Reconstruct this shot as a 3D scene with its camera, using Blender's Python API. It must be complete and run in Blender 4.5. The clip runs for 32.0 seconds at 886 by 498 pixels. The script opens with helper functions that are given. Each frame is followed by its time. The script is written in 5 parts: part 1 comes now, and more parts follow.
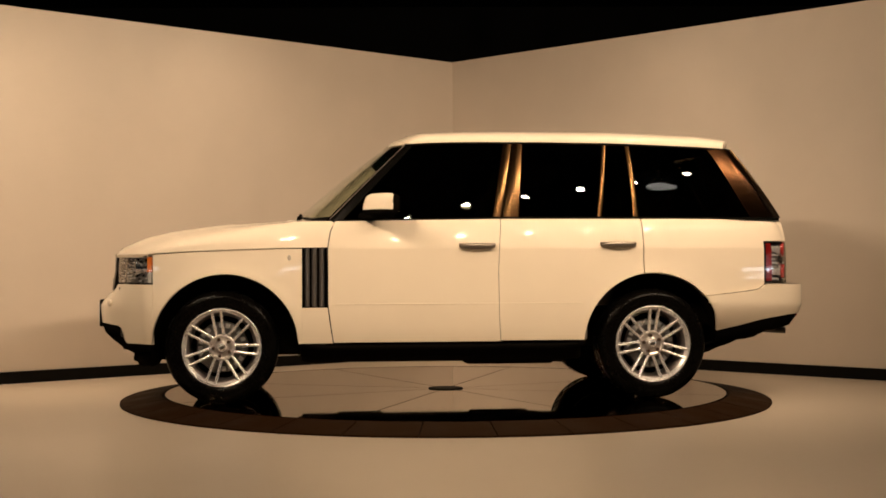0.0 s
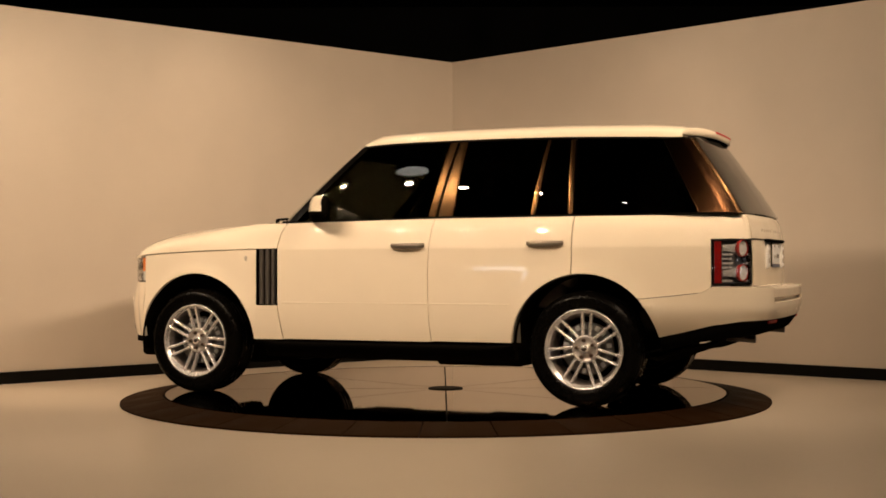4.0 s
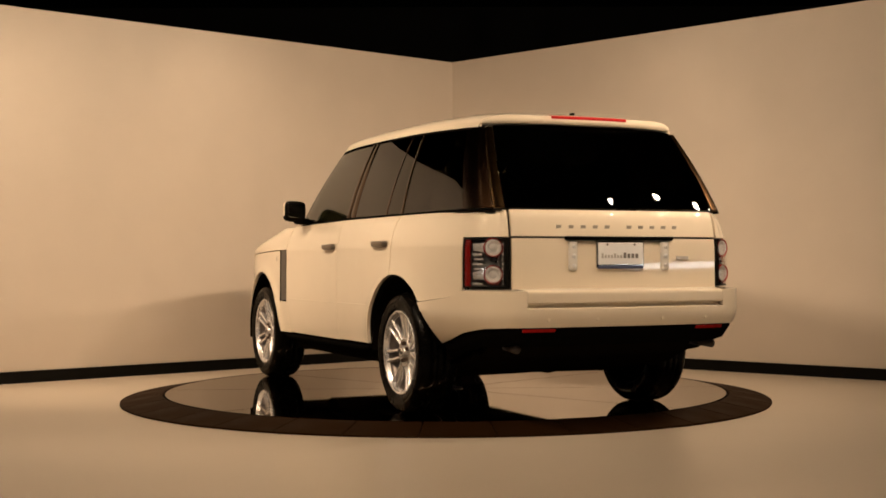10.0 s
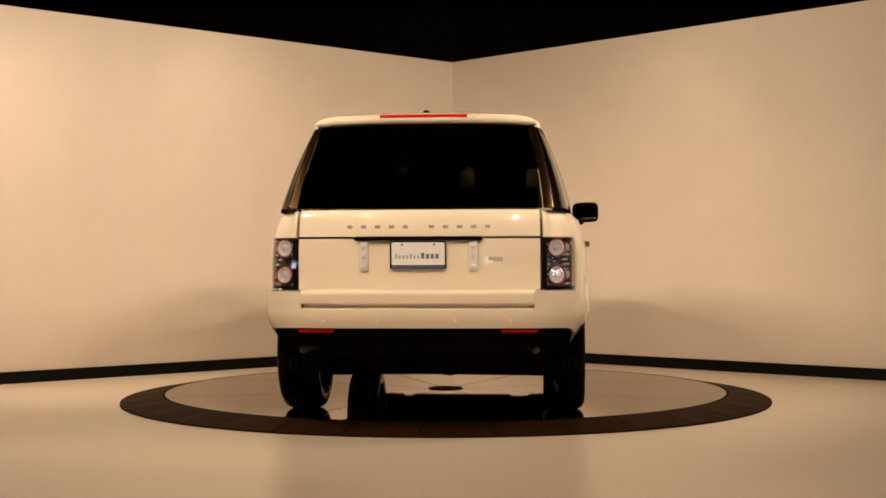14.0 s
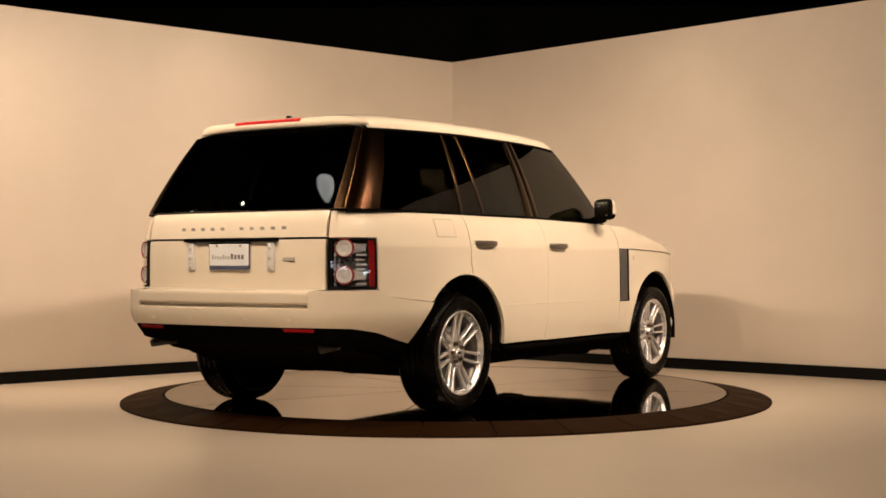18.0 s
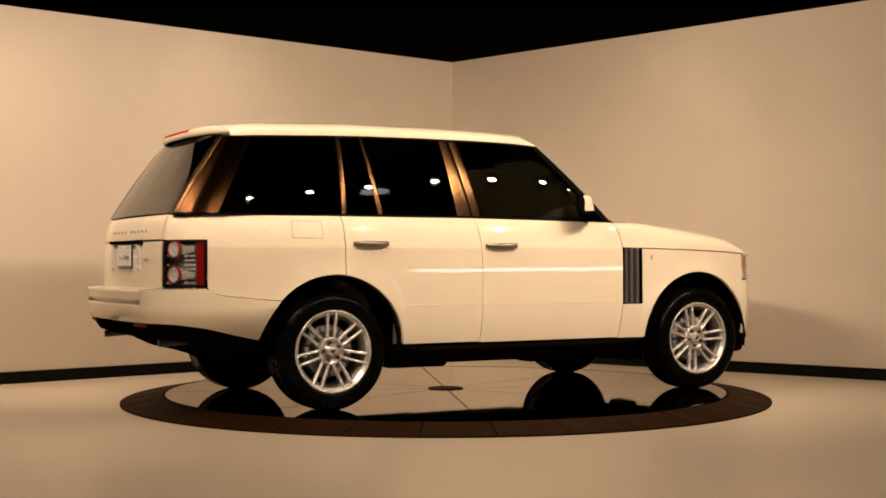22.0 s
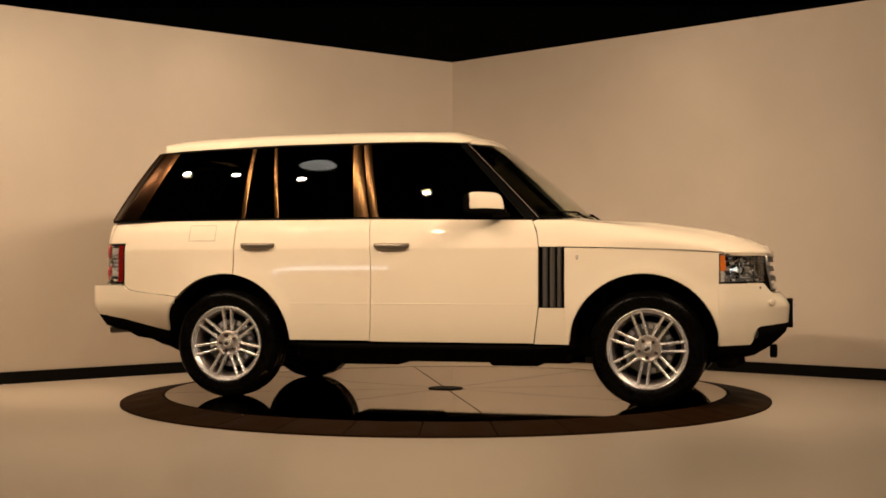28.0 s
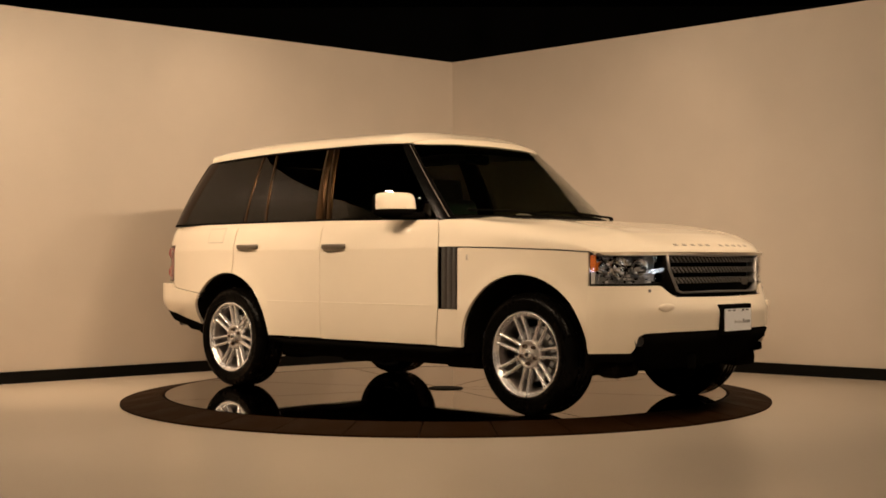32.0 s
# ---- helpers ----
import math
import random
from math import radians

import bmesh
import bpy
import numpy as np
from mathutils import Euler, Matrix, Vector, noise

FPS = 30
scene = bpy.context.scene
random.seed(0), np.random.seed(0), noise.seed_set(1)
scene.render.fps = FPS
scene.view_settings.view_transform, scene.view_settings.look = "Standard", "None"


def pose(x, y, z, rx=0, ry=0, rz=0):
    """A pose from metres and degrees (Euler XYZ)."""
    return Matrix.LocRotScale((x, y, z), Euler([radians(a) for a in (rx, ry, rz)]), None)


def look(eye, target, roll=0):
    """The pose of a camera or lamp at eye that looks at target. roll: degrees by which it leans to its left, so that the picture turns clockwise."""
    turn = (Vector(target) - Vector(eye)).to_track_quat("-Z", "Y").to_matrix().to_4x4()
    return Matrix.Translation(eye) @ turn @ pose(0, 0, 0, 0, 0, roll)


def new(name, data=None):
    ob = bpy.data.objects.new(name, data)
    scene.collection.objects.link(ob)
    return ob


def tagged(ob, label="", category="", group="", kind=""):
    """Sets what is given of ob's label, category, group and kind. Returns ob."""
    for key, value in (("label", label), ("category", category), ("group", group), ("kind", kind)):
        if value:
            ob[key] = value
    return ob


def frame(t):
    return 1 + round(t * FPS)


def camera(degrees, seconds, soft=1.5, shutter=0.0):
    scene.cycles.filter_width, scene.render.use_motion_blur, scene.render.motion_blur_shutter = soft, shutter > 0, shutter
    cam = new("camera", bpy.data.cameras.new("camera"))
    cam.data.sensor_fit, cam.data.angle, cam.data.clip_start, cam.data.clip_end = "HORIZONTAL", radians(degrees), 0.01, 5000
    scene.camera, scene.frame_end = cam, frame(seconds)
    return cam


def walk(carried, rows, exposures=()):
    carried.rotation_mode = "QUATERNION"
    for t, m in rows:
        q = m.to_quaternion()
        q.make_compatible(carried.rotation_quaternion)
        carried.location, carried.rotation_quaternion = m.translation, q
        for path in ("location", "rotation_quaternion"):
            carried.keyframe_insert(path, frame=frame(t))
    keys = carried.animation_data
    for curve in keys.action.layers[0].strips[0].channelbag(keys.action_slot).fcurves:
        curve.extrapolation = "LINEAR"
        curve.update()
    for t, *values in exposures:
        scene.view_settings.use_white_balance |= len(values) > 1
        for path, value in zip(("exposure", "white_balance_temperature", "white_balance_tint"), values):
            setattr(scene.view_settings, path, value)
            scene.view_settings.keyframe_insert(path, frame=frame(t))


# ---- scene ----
cam = camera(37.05, 32.0, 1.7)
EYE = (0.0, -9.696, 0.982)
AIM = (-0.0170, 0.304, 1.0803)
walk(cam, [(0.0, look(EYE, AIM, -0.169)), (32.0, look(EYE, AIM, -0.169))],
     [(0.0, 0.03, 6500, 10), (7.0, 0.03, 6500, 10), (9.0, 0.06, 6480, 10), (11.0, 0.18, 6440, 10), (12.5, 0.32, 6360, 10), (14.0, 0.47, 6200, 10), (17.0, 0.51, 6000, 10),
      (19.0, 0.38, 6060, 10), (21.0, 0.29, 6140, 10), (22.0, 0.29, 6300, 10), (23.0, 0.05, 6450, 10), (25.0, 0.02, 6500, 10), (32.0, 0.02, 6500, 10)])

# ---- light ----
DECK = 0.057              # height of the turntable's top over the floor
world = bpy.data.worlds.new("World")
scene.world = world
world.use_nodes = True
world.node_tree.nodes["Background"].inputs[0].default_value = (0.02, 0.015, 0.01, 1)
world.node_tree.nodes["Background"].inputs[1].default_value = 0.2
WARM = (1.0, 0.72, 0.475)


def spot(at, aim, power, cone=95, blend=0.9, radius=0.045, colour=WARM):
    d = bpy.data.lights.new("spot_lamp", "SPOT")
    d.energy, d.color, d.spot_size, d.spot_blend, d.shadow_soft_size = power, colour, radians(cone), blend, radius
    ob = new("spot_lamp", d)
    ob.matrix_world = look(at, aim)
    return ob


# two ceiling tracks in a V over the turntable, then two unseen fill spots added behind the car for the lower walls:
# place, aim, watts (0: only the glow of its own bulb), cone
SPOTS = [((0.57, -6.0, 4.0), (1.7, -4.4, 0), 230, 95), ((1.2, -5.35, 4.0), (-0.3, 1.8, 1.6), 135, 72), ((1.8, -4.7, 4.0), (0, 1.2, 1.6), 14, 90),
         ((2.28, -4.05, 4.0), (0.6, 1.8, 1.6), 250, 95), ((2.83, -3.45, 4.0), (0.2, 1.8, 2.1), 314, 95), ((3.27, -2.75, 4.0), (0, 0, 0.8), 14, 95),
         ((3.75, -2.2, 4.0), (0, 0, 0.8), 137, 95), ((4.25, -1.72, 4.0), (0, 0, 0.8), 85, 95), ((4.62, -1.28, 4.0), (2.2, 1.8, 1.4), 14, 95),
         ((5.05, -0.88, 4.0), (1.6, 2.2, 0.8), 14, 95), ((-0.6, -5.9, 4.0), (-0.3, -0.6, 0.7), 20, 95), ((-1.35, -5.1, 4.0), (-1.3, -4.2, 0), 197, 95),
         ((-2.1, -4.15, 4.0), (-0.8, -0.4, 0.7), 237, 95), ((-2.72, -3.5, 4.0), (0.2, 0.1, 0.8), 185, 54), ((-3.13, -2.92, 4.0), (0.2, 0.2, 0.8), 169, 54),
         ((-3.75, -2.3, 4.0), (0, 0, 0.7), 145, 54), ((-4.2, -1.9, 4.0), (-2.5, 1.5, 1.0), 386, 72), ((-4.95, -1.15, 4.0), (-3.4, 1.1, 0.3), 276, 75),
         ((-5.7, -0.5, 4.0), (1.2, 1.8, 2.8), 32, 78), ((-1.9, 1.0, 4.0), (-1.5, 2.85, 0.4), 49, 72), ((1.9, 1.0, 4.0), (1.5, 2.95, 0.4), 40, 72)]
for at, aim, watts, cone in SPOTS:
    if watts:
        gap = (Vector(aim) - Vector(at)).normalized() * 0.09
        spot(Vector(at) + gap, aim, watts, cone)


# ---- materials ----
def material(name, base=(0.5, 0.5, 0.5), rough=0.5, metal=0.0, coat=0.0, spec=0.5, emit=None, power=0.0):
    m = bpy.data.materials.new(name)
    m.use_nodes = True
    b = m.node_tree.nodes["Principled BSDF"]
    b.inputs["Base Color"].default_value = (*base, 1)
    b.inputs["Roughness"].default_value = rough
    b.inputs["Metallic"].default_value = metal
    b.inputs["Coat Weight"].default_value = coat
    b.inputs["Coat Roughness"].default_value = 0.03
    b.inputs["Specular IOR Level"].default_value = spec
    if emit:
        b.inputs["Emission Color"].default_value = (*emit, 1)
        b.inputs["Emission Strength"].default_value = power
    return m


def vary(m, amount=0.12, scales=(1.5, 18.0), bump=0.0, bump_scale=60.0, rough=0.0, stretch=(1, 1, 1), distance=0.002):
    """Uneven colour at two scales, uneven gloss and fine relief."""
    t = m.node_tree
    n, l = t.nodes, t.links
    b = n["Principled BSDF"]
    base = tuple(b.inputs["Base Color"].default_value)
    co = n.new("ShaderNodeTexCoord")
    mp = n.new("ShaderNodeMapping")
    mp.inputs["Scale"].default_value = stretch
    l.new(co.outputs["Object"], mp.inputs["Vector"])
    a = [n.new("ShaderNodeTexNoise") for _ in scales]
    for k, s in zip(a, scales):
        k.inputs["Scale"].default_value = s
        k.inputs["Detail"].default_value = 4
        l.new(mp.outputs[0], k.inputs["Vector"])
    s = n.new("ShaderNodeMath")
    s.operation = "ADD"
    l.new(a[0].outputs["Fac"], s.inputs[0])
    l.new(a[1].outputs["Fac"], s.inputs[1])
    r = n.new("ShaderNodeMapRange")
    r.inputs["From Min"].default_value, r.inputs["From Max"].default_value = 0.6, 1.4
    r.inputs["To Min"].default_value, r.inputs["To Max"].default_value = 1 - amount, 1 + amount
    l.new(s.outputs[0], r.inputs["Value"])
    c = n.new("ShaderNodeVectorMath")
    c.operation = "SCALE"
    c.inputs[0].default_value = base[:3]
    l.new(r.outputs[0], c.inputs["Scale"])
    l.new(c.outputs[0], b.inputs["Base Color"])
    if rough:
        q = n.new("ShaderNodeMapRange")
        v = b.inputs["Roughness"].default_value
        q.inputs["From Min"].default_value, q.inputs["From Max"].default_value = 0.3, 0.7
        q.inputs["To Min"].default_value, q.inputs["To Max"].default_value = max(0.02, v - rough), v + rough
        l.new(a[0].outputs["Fac"], q.inputs["Value"])
        l.new(q.outputs[0], b.inputs["Roughness"])
    if bump:
        g = n.new("ShaderNodeTexNoise")
        g.inputs["Scale"].default_value = bump_scale
        g.inputs["Detail"].default_value = 5
        l.new(mp.outputs[0], g.inputs["Vector"])
        u = n.new("ShaderNodeBump")
        u.inputs["Strength"].default_value = bump
        u.inputs["Distance"].default_value = distance
        l.new(g.outputs["Fac"], u.inputs["Height"])
        l.new(u.outputs[0], b.inputs["Normal"])
    return m


def glass(name, tint, gloss_rough=0.0, ior=1.5):
    """Thin tinted pane: lets tinted light straight through and mirrors by Fresnel."""
    m = bpy.data.materials.new(name)
    m.use_nodes = True
    n, l = m.node_tree.nodes, m.node_tree.links
    n.remove(n["Principled BSDF"])
    tr = n.new("ShaderNodeBsdfTransparent")
    tr.inputs[0].default_value = (*tint, 1)
    gl = n.new("ShaderNodeBsdfGlossy")
    gl.inputs["Roughness"].default_value = gloss_rough
    gl.inputs[0].default_value = (1, 1, 1, 1)
    lw = n.new("ShaderNodeLayerWeight")
    lw.inputs["Blend"].default_value = 0.5
    pw = n.new("ShaderNodeMath")
    pw.operation = "POWER"
    pw.inputs[1].default_value = 5.0
    l.new(lw.outputs["Facing"], pw.inputs[0])
    fr = n.new("ShaderNodeMath")
    fr.operation = "MULTIPLY_ADD"
    fr.inputs[1].default_value, fr.inputs[2].default_value = 0.93, ((ior - 1) / (ior + 1)) ** 2
    l.new(pw.outputs[0], fr.inputs[0])
    mx = n.new("ShaderNodeMixShader")
    l.new(fr.outputs[0], mx.inputs[0])
    l.new(tr.outputs[0], mx.inputs[1])
    l.new(gl.outputs[0], mx.inputs[2])
    l.new(mx.outputs[0], n["Material Output"].inputs[0])
    return m


WALL = vary(material("wall_paint", (0.60, 0.517, 0.425), 0.45), 0.045, (0.35, 2.5), 0.02, 150.0, 0.06)
BASEBOARD = vary(material("black_vinyl", (0.004, 0.0037, 0.003), 0.5, spec=0.1), 0.2, (2, 20))
FLOOR = vary(material("floor_epoxy", (0.58, 0.49, 0.385), 0.30, spec=0.4), 0.03, (0.3, 1.6), 0.0, 9.0, 0.03)
BLACK = vary(material("black_paint", (0.003, 0.003, 0.003), 0.9, spec=0.1), 0.2)
DECKM = vary(material("polished_deck", (0.235, 0.195, 0.152), 0.03, 1.0), 0.08, (1.2, 12.0), 0.006, 30.0, 0.012)
DECKHUB = material("dark_hub", (0.012, 0.010, 0.008), 0.5, spec=0.12)
RAMP = vary(material("brown_ramp", (0.020, 0.0086, 0.0030), 0.55, spec=0.015), 0.18, (3, 40), 0.1, 150.0, 0.08)
RIMLINE = material("dark_gap", (0.004, 0.003, 0.002), 0.7, spec=0.1)

PAINT = vary(material("white_car_paint", (0.79, 0.69, 0.542), 0.55, coat=1.0, spec=0.25), 0.02, (0.8, 6.0))
TRIM = vary(material("black_trim", (0.004, 0.0036, 0.003), 0.5, spec=0.0), 0.2, (6, 60), 0.2, 300.0)
# gloss black covers; the warm streaky reflection is put into a brown metal colour
GLOSS = vary(material("pillar_brown_reflection", (0.066, 0.037, 0.016), 0.22, 1.0), 0.2, (4, 30), 0.35, 7.0, stretch=(8, 2, .25))
SHELL = material("black_underbody", (0.006, 0.0045, 0.003), 0.8, spec=0.0)
RUBBER = vary(material("tyre_rubber", (0.0018, 0.0015, 0.0012), 0.26, spec=0.055), 0.2, (8, 60), 0.2, 200.0, 0.08)
ALLOY = vary(material("silver_alloy", (0.78, 0.76, 0.75), 0.27, 0.75), 0.06, (8, 60))
LUG = material("lug_nut_brown", (0.07, 0.045, 0.03), 0.35, 0.5)
HUBMETAL = vary(material("hub_alloy", (0.66, 0.62, 0.59), 0.28, 0.75), 0.12, (12, 70))
ALLOYDARK = material("inner_alloy", (0.05, 0.042, 0.036), 0.35, 0.6)
BARREL = vary(material("rim_barrel", (0.15, 0.13, 0.12), 0.36, 0.75), 0.15, (8, 60))
STEEL = vary(material("brake_steel", (0.20, 0.19, 0.18), 0.35, 0.8), 0.2, (10, 60))
CHROME = material("chrome", (0.85, 0.84, 0.82), 0.08, 1.0)
GREYMETAL = vary(material("titanium_trim", (0.34, 0.31, 0.28), 0.30, 0.9), 0.08, (20, 80))
HANDLE = vary(material("handle_grey", (0.25, 0.215, 0.18), 0.30, 0.85), 0.08, (20, 80))
SATINFRAME = vary(material("satin_frame", (0.42, 0.40, 0.38), 0.34, 0.9), 0.08, (20, 80))
SATIN = vary(material("satin_grille", (0.045, 0.042, 0.04), 0.42, 0.7), 0.1, (20, 80))
LETTER = material("letter_metal", (0.64, 0.58, 0.49), 0.26, 0.3)
# darker brown with upright streaks: copper reflections painted on black rear pillars
DARKREFLECT = vary(material("rear_pillar_brown_reflection", (0.024, 0.0112, 0.0050), 0.20, 1.0), 0.35, (4, 30), 0.45, 6.0, stretch=(8, 8, .25))
BLACKGLOSS = material("gloss_black", (0.003, 0.0028, 0.0025), 0.22, spec=0.09)
LAMPBACK = material("lamp_back", (0.20, 0.195, 0.19), 0.3, 0.15)
LAMPWHITE = material("lamp_white", (0.80, 0.79, 0.78), 0.16, 0.25)
LAMPGREY = material("lamp_grey", (0.50, 0.50, 0.51), 0.25, 0.2)
MESHRIB = material("mesh_rib", (0.30, 0.29, 0.28), 0.3, 0.7)
SILVERED = material("silvered_plastic", (0.70, 0.70, 0.70), 0.28, 0.55)
PRIVACY = glass("privacy_glass", (0.16, 0.16, 0.145), 0.0, 1.42)
CLEARGLASS = glass("tinted_glass", (0.165, 0.17, 0.14), 0.0, 1.42)
SCREEN = glass("windscreen_glass", (0.88, 0.90, 0.84))
SHADEBAND = glass("shade_band", (0.16, 0.26, 0.22), 0.0, 1.1)
# pale colour for the highlight line drawn on the black windscreen pillars
PILLARGLINT = material("pillar_highlight", (0.40, 0.33, 0.29), 0.32, 0.5)
LENS = glass("lamp_lens", (0.95, 0.95, 0.95))
FLAPGAP = material("flap_gap", (0.40, 0.345, 0.265), 0.5)
SHUT = material("shut_line", (0.16, 0.125, 0.085), 0.6, spec=0.2)
RED = material("red_lens", (0.34, 0.007, 0.008), 0.4, spec=0.08)
REDDARK = material("dark_red_lens", (0.21, 0.008, 0.007), 0.15, coat=1.0)
LAMPRING = material("lamp_ring_red", (0.30, 0.03, 0.025), 0.18, coat=1.0)
AMBER = material("amber_lens", (0.75, 0.20, 0.03), 0.15, coat=1.0)
WHITEPLATE = vary(material("plate_white", (0.78, 0.78, 0.78), 0.35), 0.04, (10, 60))
BLUE = material("plate_blue", (0.07, 0.085, 0.15), 0.4)
DARKTEXT = material("plate_dark", (0.16, 0.15, 0.14), 0.5)
PALETEXT = material("plate_pale_print", (0.42, 0.40, 0.37), 0.5)
CLEARPLASTIC = material("clear_plastic", (0.72, 0.70, 0.66), 0.12, coat=1.0)
LEATHER = vary(material("dark_leather", (0.15, 0.13, 0.105), 0.5), 0.2, (8, 60), 0.3, 200.0)
DISH = material("dish_glow", (0.8, 0.8, 0.8), 0.3, 0.8, emit=(1.0, 0.95, 0.85), power=4.0)
DAYLIGHT = material("daylit_pane", (0.5, 0.5, 0.5), 0.3, emit=(0.86, 0.94, 1.0), power=8.0)
LAMPGLOW = material("lamp_glow", (1, 0.9, 0.7), 0.5, emit=(1.0, 0.86, 0.66), power=160.0)


# ---- mesh helpers ----
def mesh_of(name, verts, faces, mat, smooth=True):
    me = bpy.data.meshes.new(name)
    me.from_pydata([tuple(map(float, v)) for v in verts], [], faces)
    me.materials.append(mat)
    if smooth:
        me.polygons.foreach_set("use_smooth", [True] * len(me.polygons))
    me.update()
    return me


def part(name, bm, mat, parent, label="", at=(0, 0, 0), smooth=False):
    """Links a bmesh or a mesh as one mesh object under a thing or a part."""
    if isinstance(bm, bpy.types.Mesh):
        me = bm
    else:
        me = bpy.data.meshes.new(name)
        bm.normal_update()
        bm.to_mesh(me)
        bm.free()
        me.materials.append(mat)
        if smooth:
            me.polygons.foreach_set("use_smooth", [True] * len(me.polygons))
    ob = new(name, me)
    ob.parent = parent
    ob.location = at
    if label:
        ob["label"] = label
    return ob


def box(bm, x0, x1, y0, y1, z0, z1, bevel=0.0, seg=2):
    r = bmesh.ops.create_cube(bm, size=1)
    bmesh.ops.scale(bm, vec=(x1 - x0, y1 - y0, z1 - z0), verts=r["verts"])
    bmesh.ops.translate(bm, vec=((x0 + x1) / 2, (y0 + y1) / 2, (z0 + z1) / 2), verts=r["verts"])
    if bevel:
        es = list({e for v in r["verts"] for e in v.link_edges})
        bmesh.ops.bevel(bm, geom=es, offset=bevel, segments=seg, affect="EDGES", profile=0.5)
    return bm


def one_box(x0, x1, y0, y1, z0, z1, bevel=0.0, seg=2):
    return box(bmesh.new(), min(x0, x1), max(x0, x1), min(y0, y1), max(y0, y1), min(z0, z1), max(z0, z1), bevel, seg)


def tube(bm, p, q, r, n=12, r2=None):
    p, q = Vector(p), Vector(q)
    d = q - p
    m = Matrix.Translation((p + q) / 2) @ d.to_track_quat("Z", "Y").to_matrix().to_4x4()
    bmesh.ops.create_cone(bm, cap_ends=True, segments=n, radius1=r, radius2=r if r2 is None else r2, depth=d.length, matrix=m)
    return bm


def lathe(profile, n=48, closed=False):
    """Turns (radius, height) pairs about the y axis; height runs along y."""
    verts, faces = [], []
    k = len(profile)
    for i in range(n):
        a = 2 * math.pi * i / n
        for r, h in profile:
            verts.append((r * math.cos(a), h, r * math.sin(a)))
    for i in range(n):
        j = (i + 1) % n
        for q in range(k if closed else k - 1):
            w = (q + 1) % k
            faces.append((i * k + q, i * k + w, j * k + w, j * k + q))
    return verts, faces


def sheet(rows, th=0.0, flip=False, bulge=0.0):
    """A grid of points, with an inner skin th deeper and a closed rim. Faces point to the outside, or the other way with flip."""
    g = np.array(rows, float)
    nu, nv = g.shape[:2]
    du, dv = np.gradient(g, axis=0), np.gradient(g, axis=1)
    nn = np.cross(du, dv)
    nn /= np.maximum(np.linalg.norm(nn, axis=2, keepdims=True), 1e-9)
    if flip:
        nn = -nn
    verts = g.reshape(-1, 3).tolist()
    quad = lambda i, j, o: (o + i * nv + j, o + (i + 1) * nv + j, o + (i + 1) * nv + j + 1, o + i * nv + j + 1)
    faces = [quad(i, j, 0) for i in range(nu - 1) for j in range(nv - 1)]
    if flip:
        faces = [f[::-1] for f in faces]
    smooth = len(faces)
    if th:
        o = len(verts)
        verts += (g - nn * th).reshape(-1, 3).tolist()
        inner = [quad(i, j, o) for i in range(nu - 1) for j in range(nv - 1)]
        faces += inner if flip else [f[::-1] for f in inner]
        ring = [(i, 0) for i in range(nu)] + [(nu - 1, j) for j in range(1, nv)] + [(i, nv - 1) for i in range(nu - 2, -1, -1)] + [(0, j) for j in range(nv - 2, 0, -1)]
        o2 = len(verts)
        for i, j in ring:
            verts.append(g[i, j].tolist())
            verts.append((g[i, j] - nn[i, j] * th).tolist())
        k = len(ring)
        rim = [(o2 + 2 * a, o2 + 2 * a + 1, o2 + 2 * ((a + 1) % k) + 1, o2 + 2 * ((a + 1) % k)) for a in range(k)]
        faces += [f[::-1] for f in rim] if flip else rim
    return verts, faces, smooth


def skin(name, pieces, mat, parent, label=""):
    """One mesh object from several (verts, faces, smooth count) pieces."""
    verts, faces, flags = [], [], []
    for v, f, s in pieces:
        o = len(verts)
        verts += v
        faces += [tuple(o + q for q in face) for face in f]
        flags += [True] * s + [False] * (len(f) - s)
    me = mesh_of(name, verts, faces, mat, False)
    me.polygons.foreach_set("use_smooth", flags)
    return part(name, me, mat, parent, label)


def spline(points, n=400):
    """Catmull-Rom curve through the points, n samples over the index range."""
    p = np.array(points, float)
    e = np.vstack([2 * p[0] - p[1], p, 2 * p[-1] - p[-2]])
    u = np.linspace(0, len(p) - 1, n)
    i = np.minimum(u.astype(int), len(p) - 2)
    t = (u - i)[:, None]
    a, b, c, d = e[i], e[i + 1], e[i + 2], e[i + 3]
    return u, 0.5 * (2 * b + (c - a) * t + (2 * a - 5 * b + 4 * c - d) * t ** 2 + (3 * b - a - 3 * c + d) * t ** 3)


def lerp(a, b, t):
    return a + (b - a) * t


def ease(a, b, x):
    t = min(1.0, max(0.0, (x - a) / (b - a)))
    return t * t * (3 - 2 * t)


# ---- the room ----
CORNER = Vector((0.08, 4.22, 0))
LEFT, RIGHT = radians(180 + 40.9), radians(-41.3)
TALL = 3.085


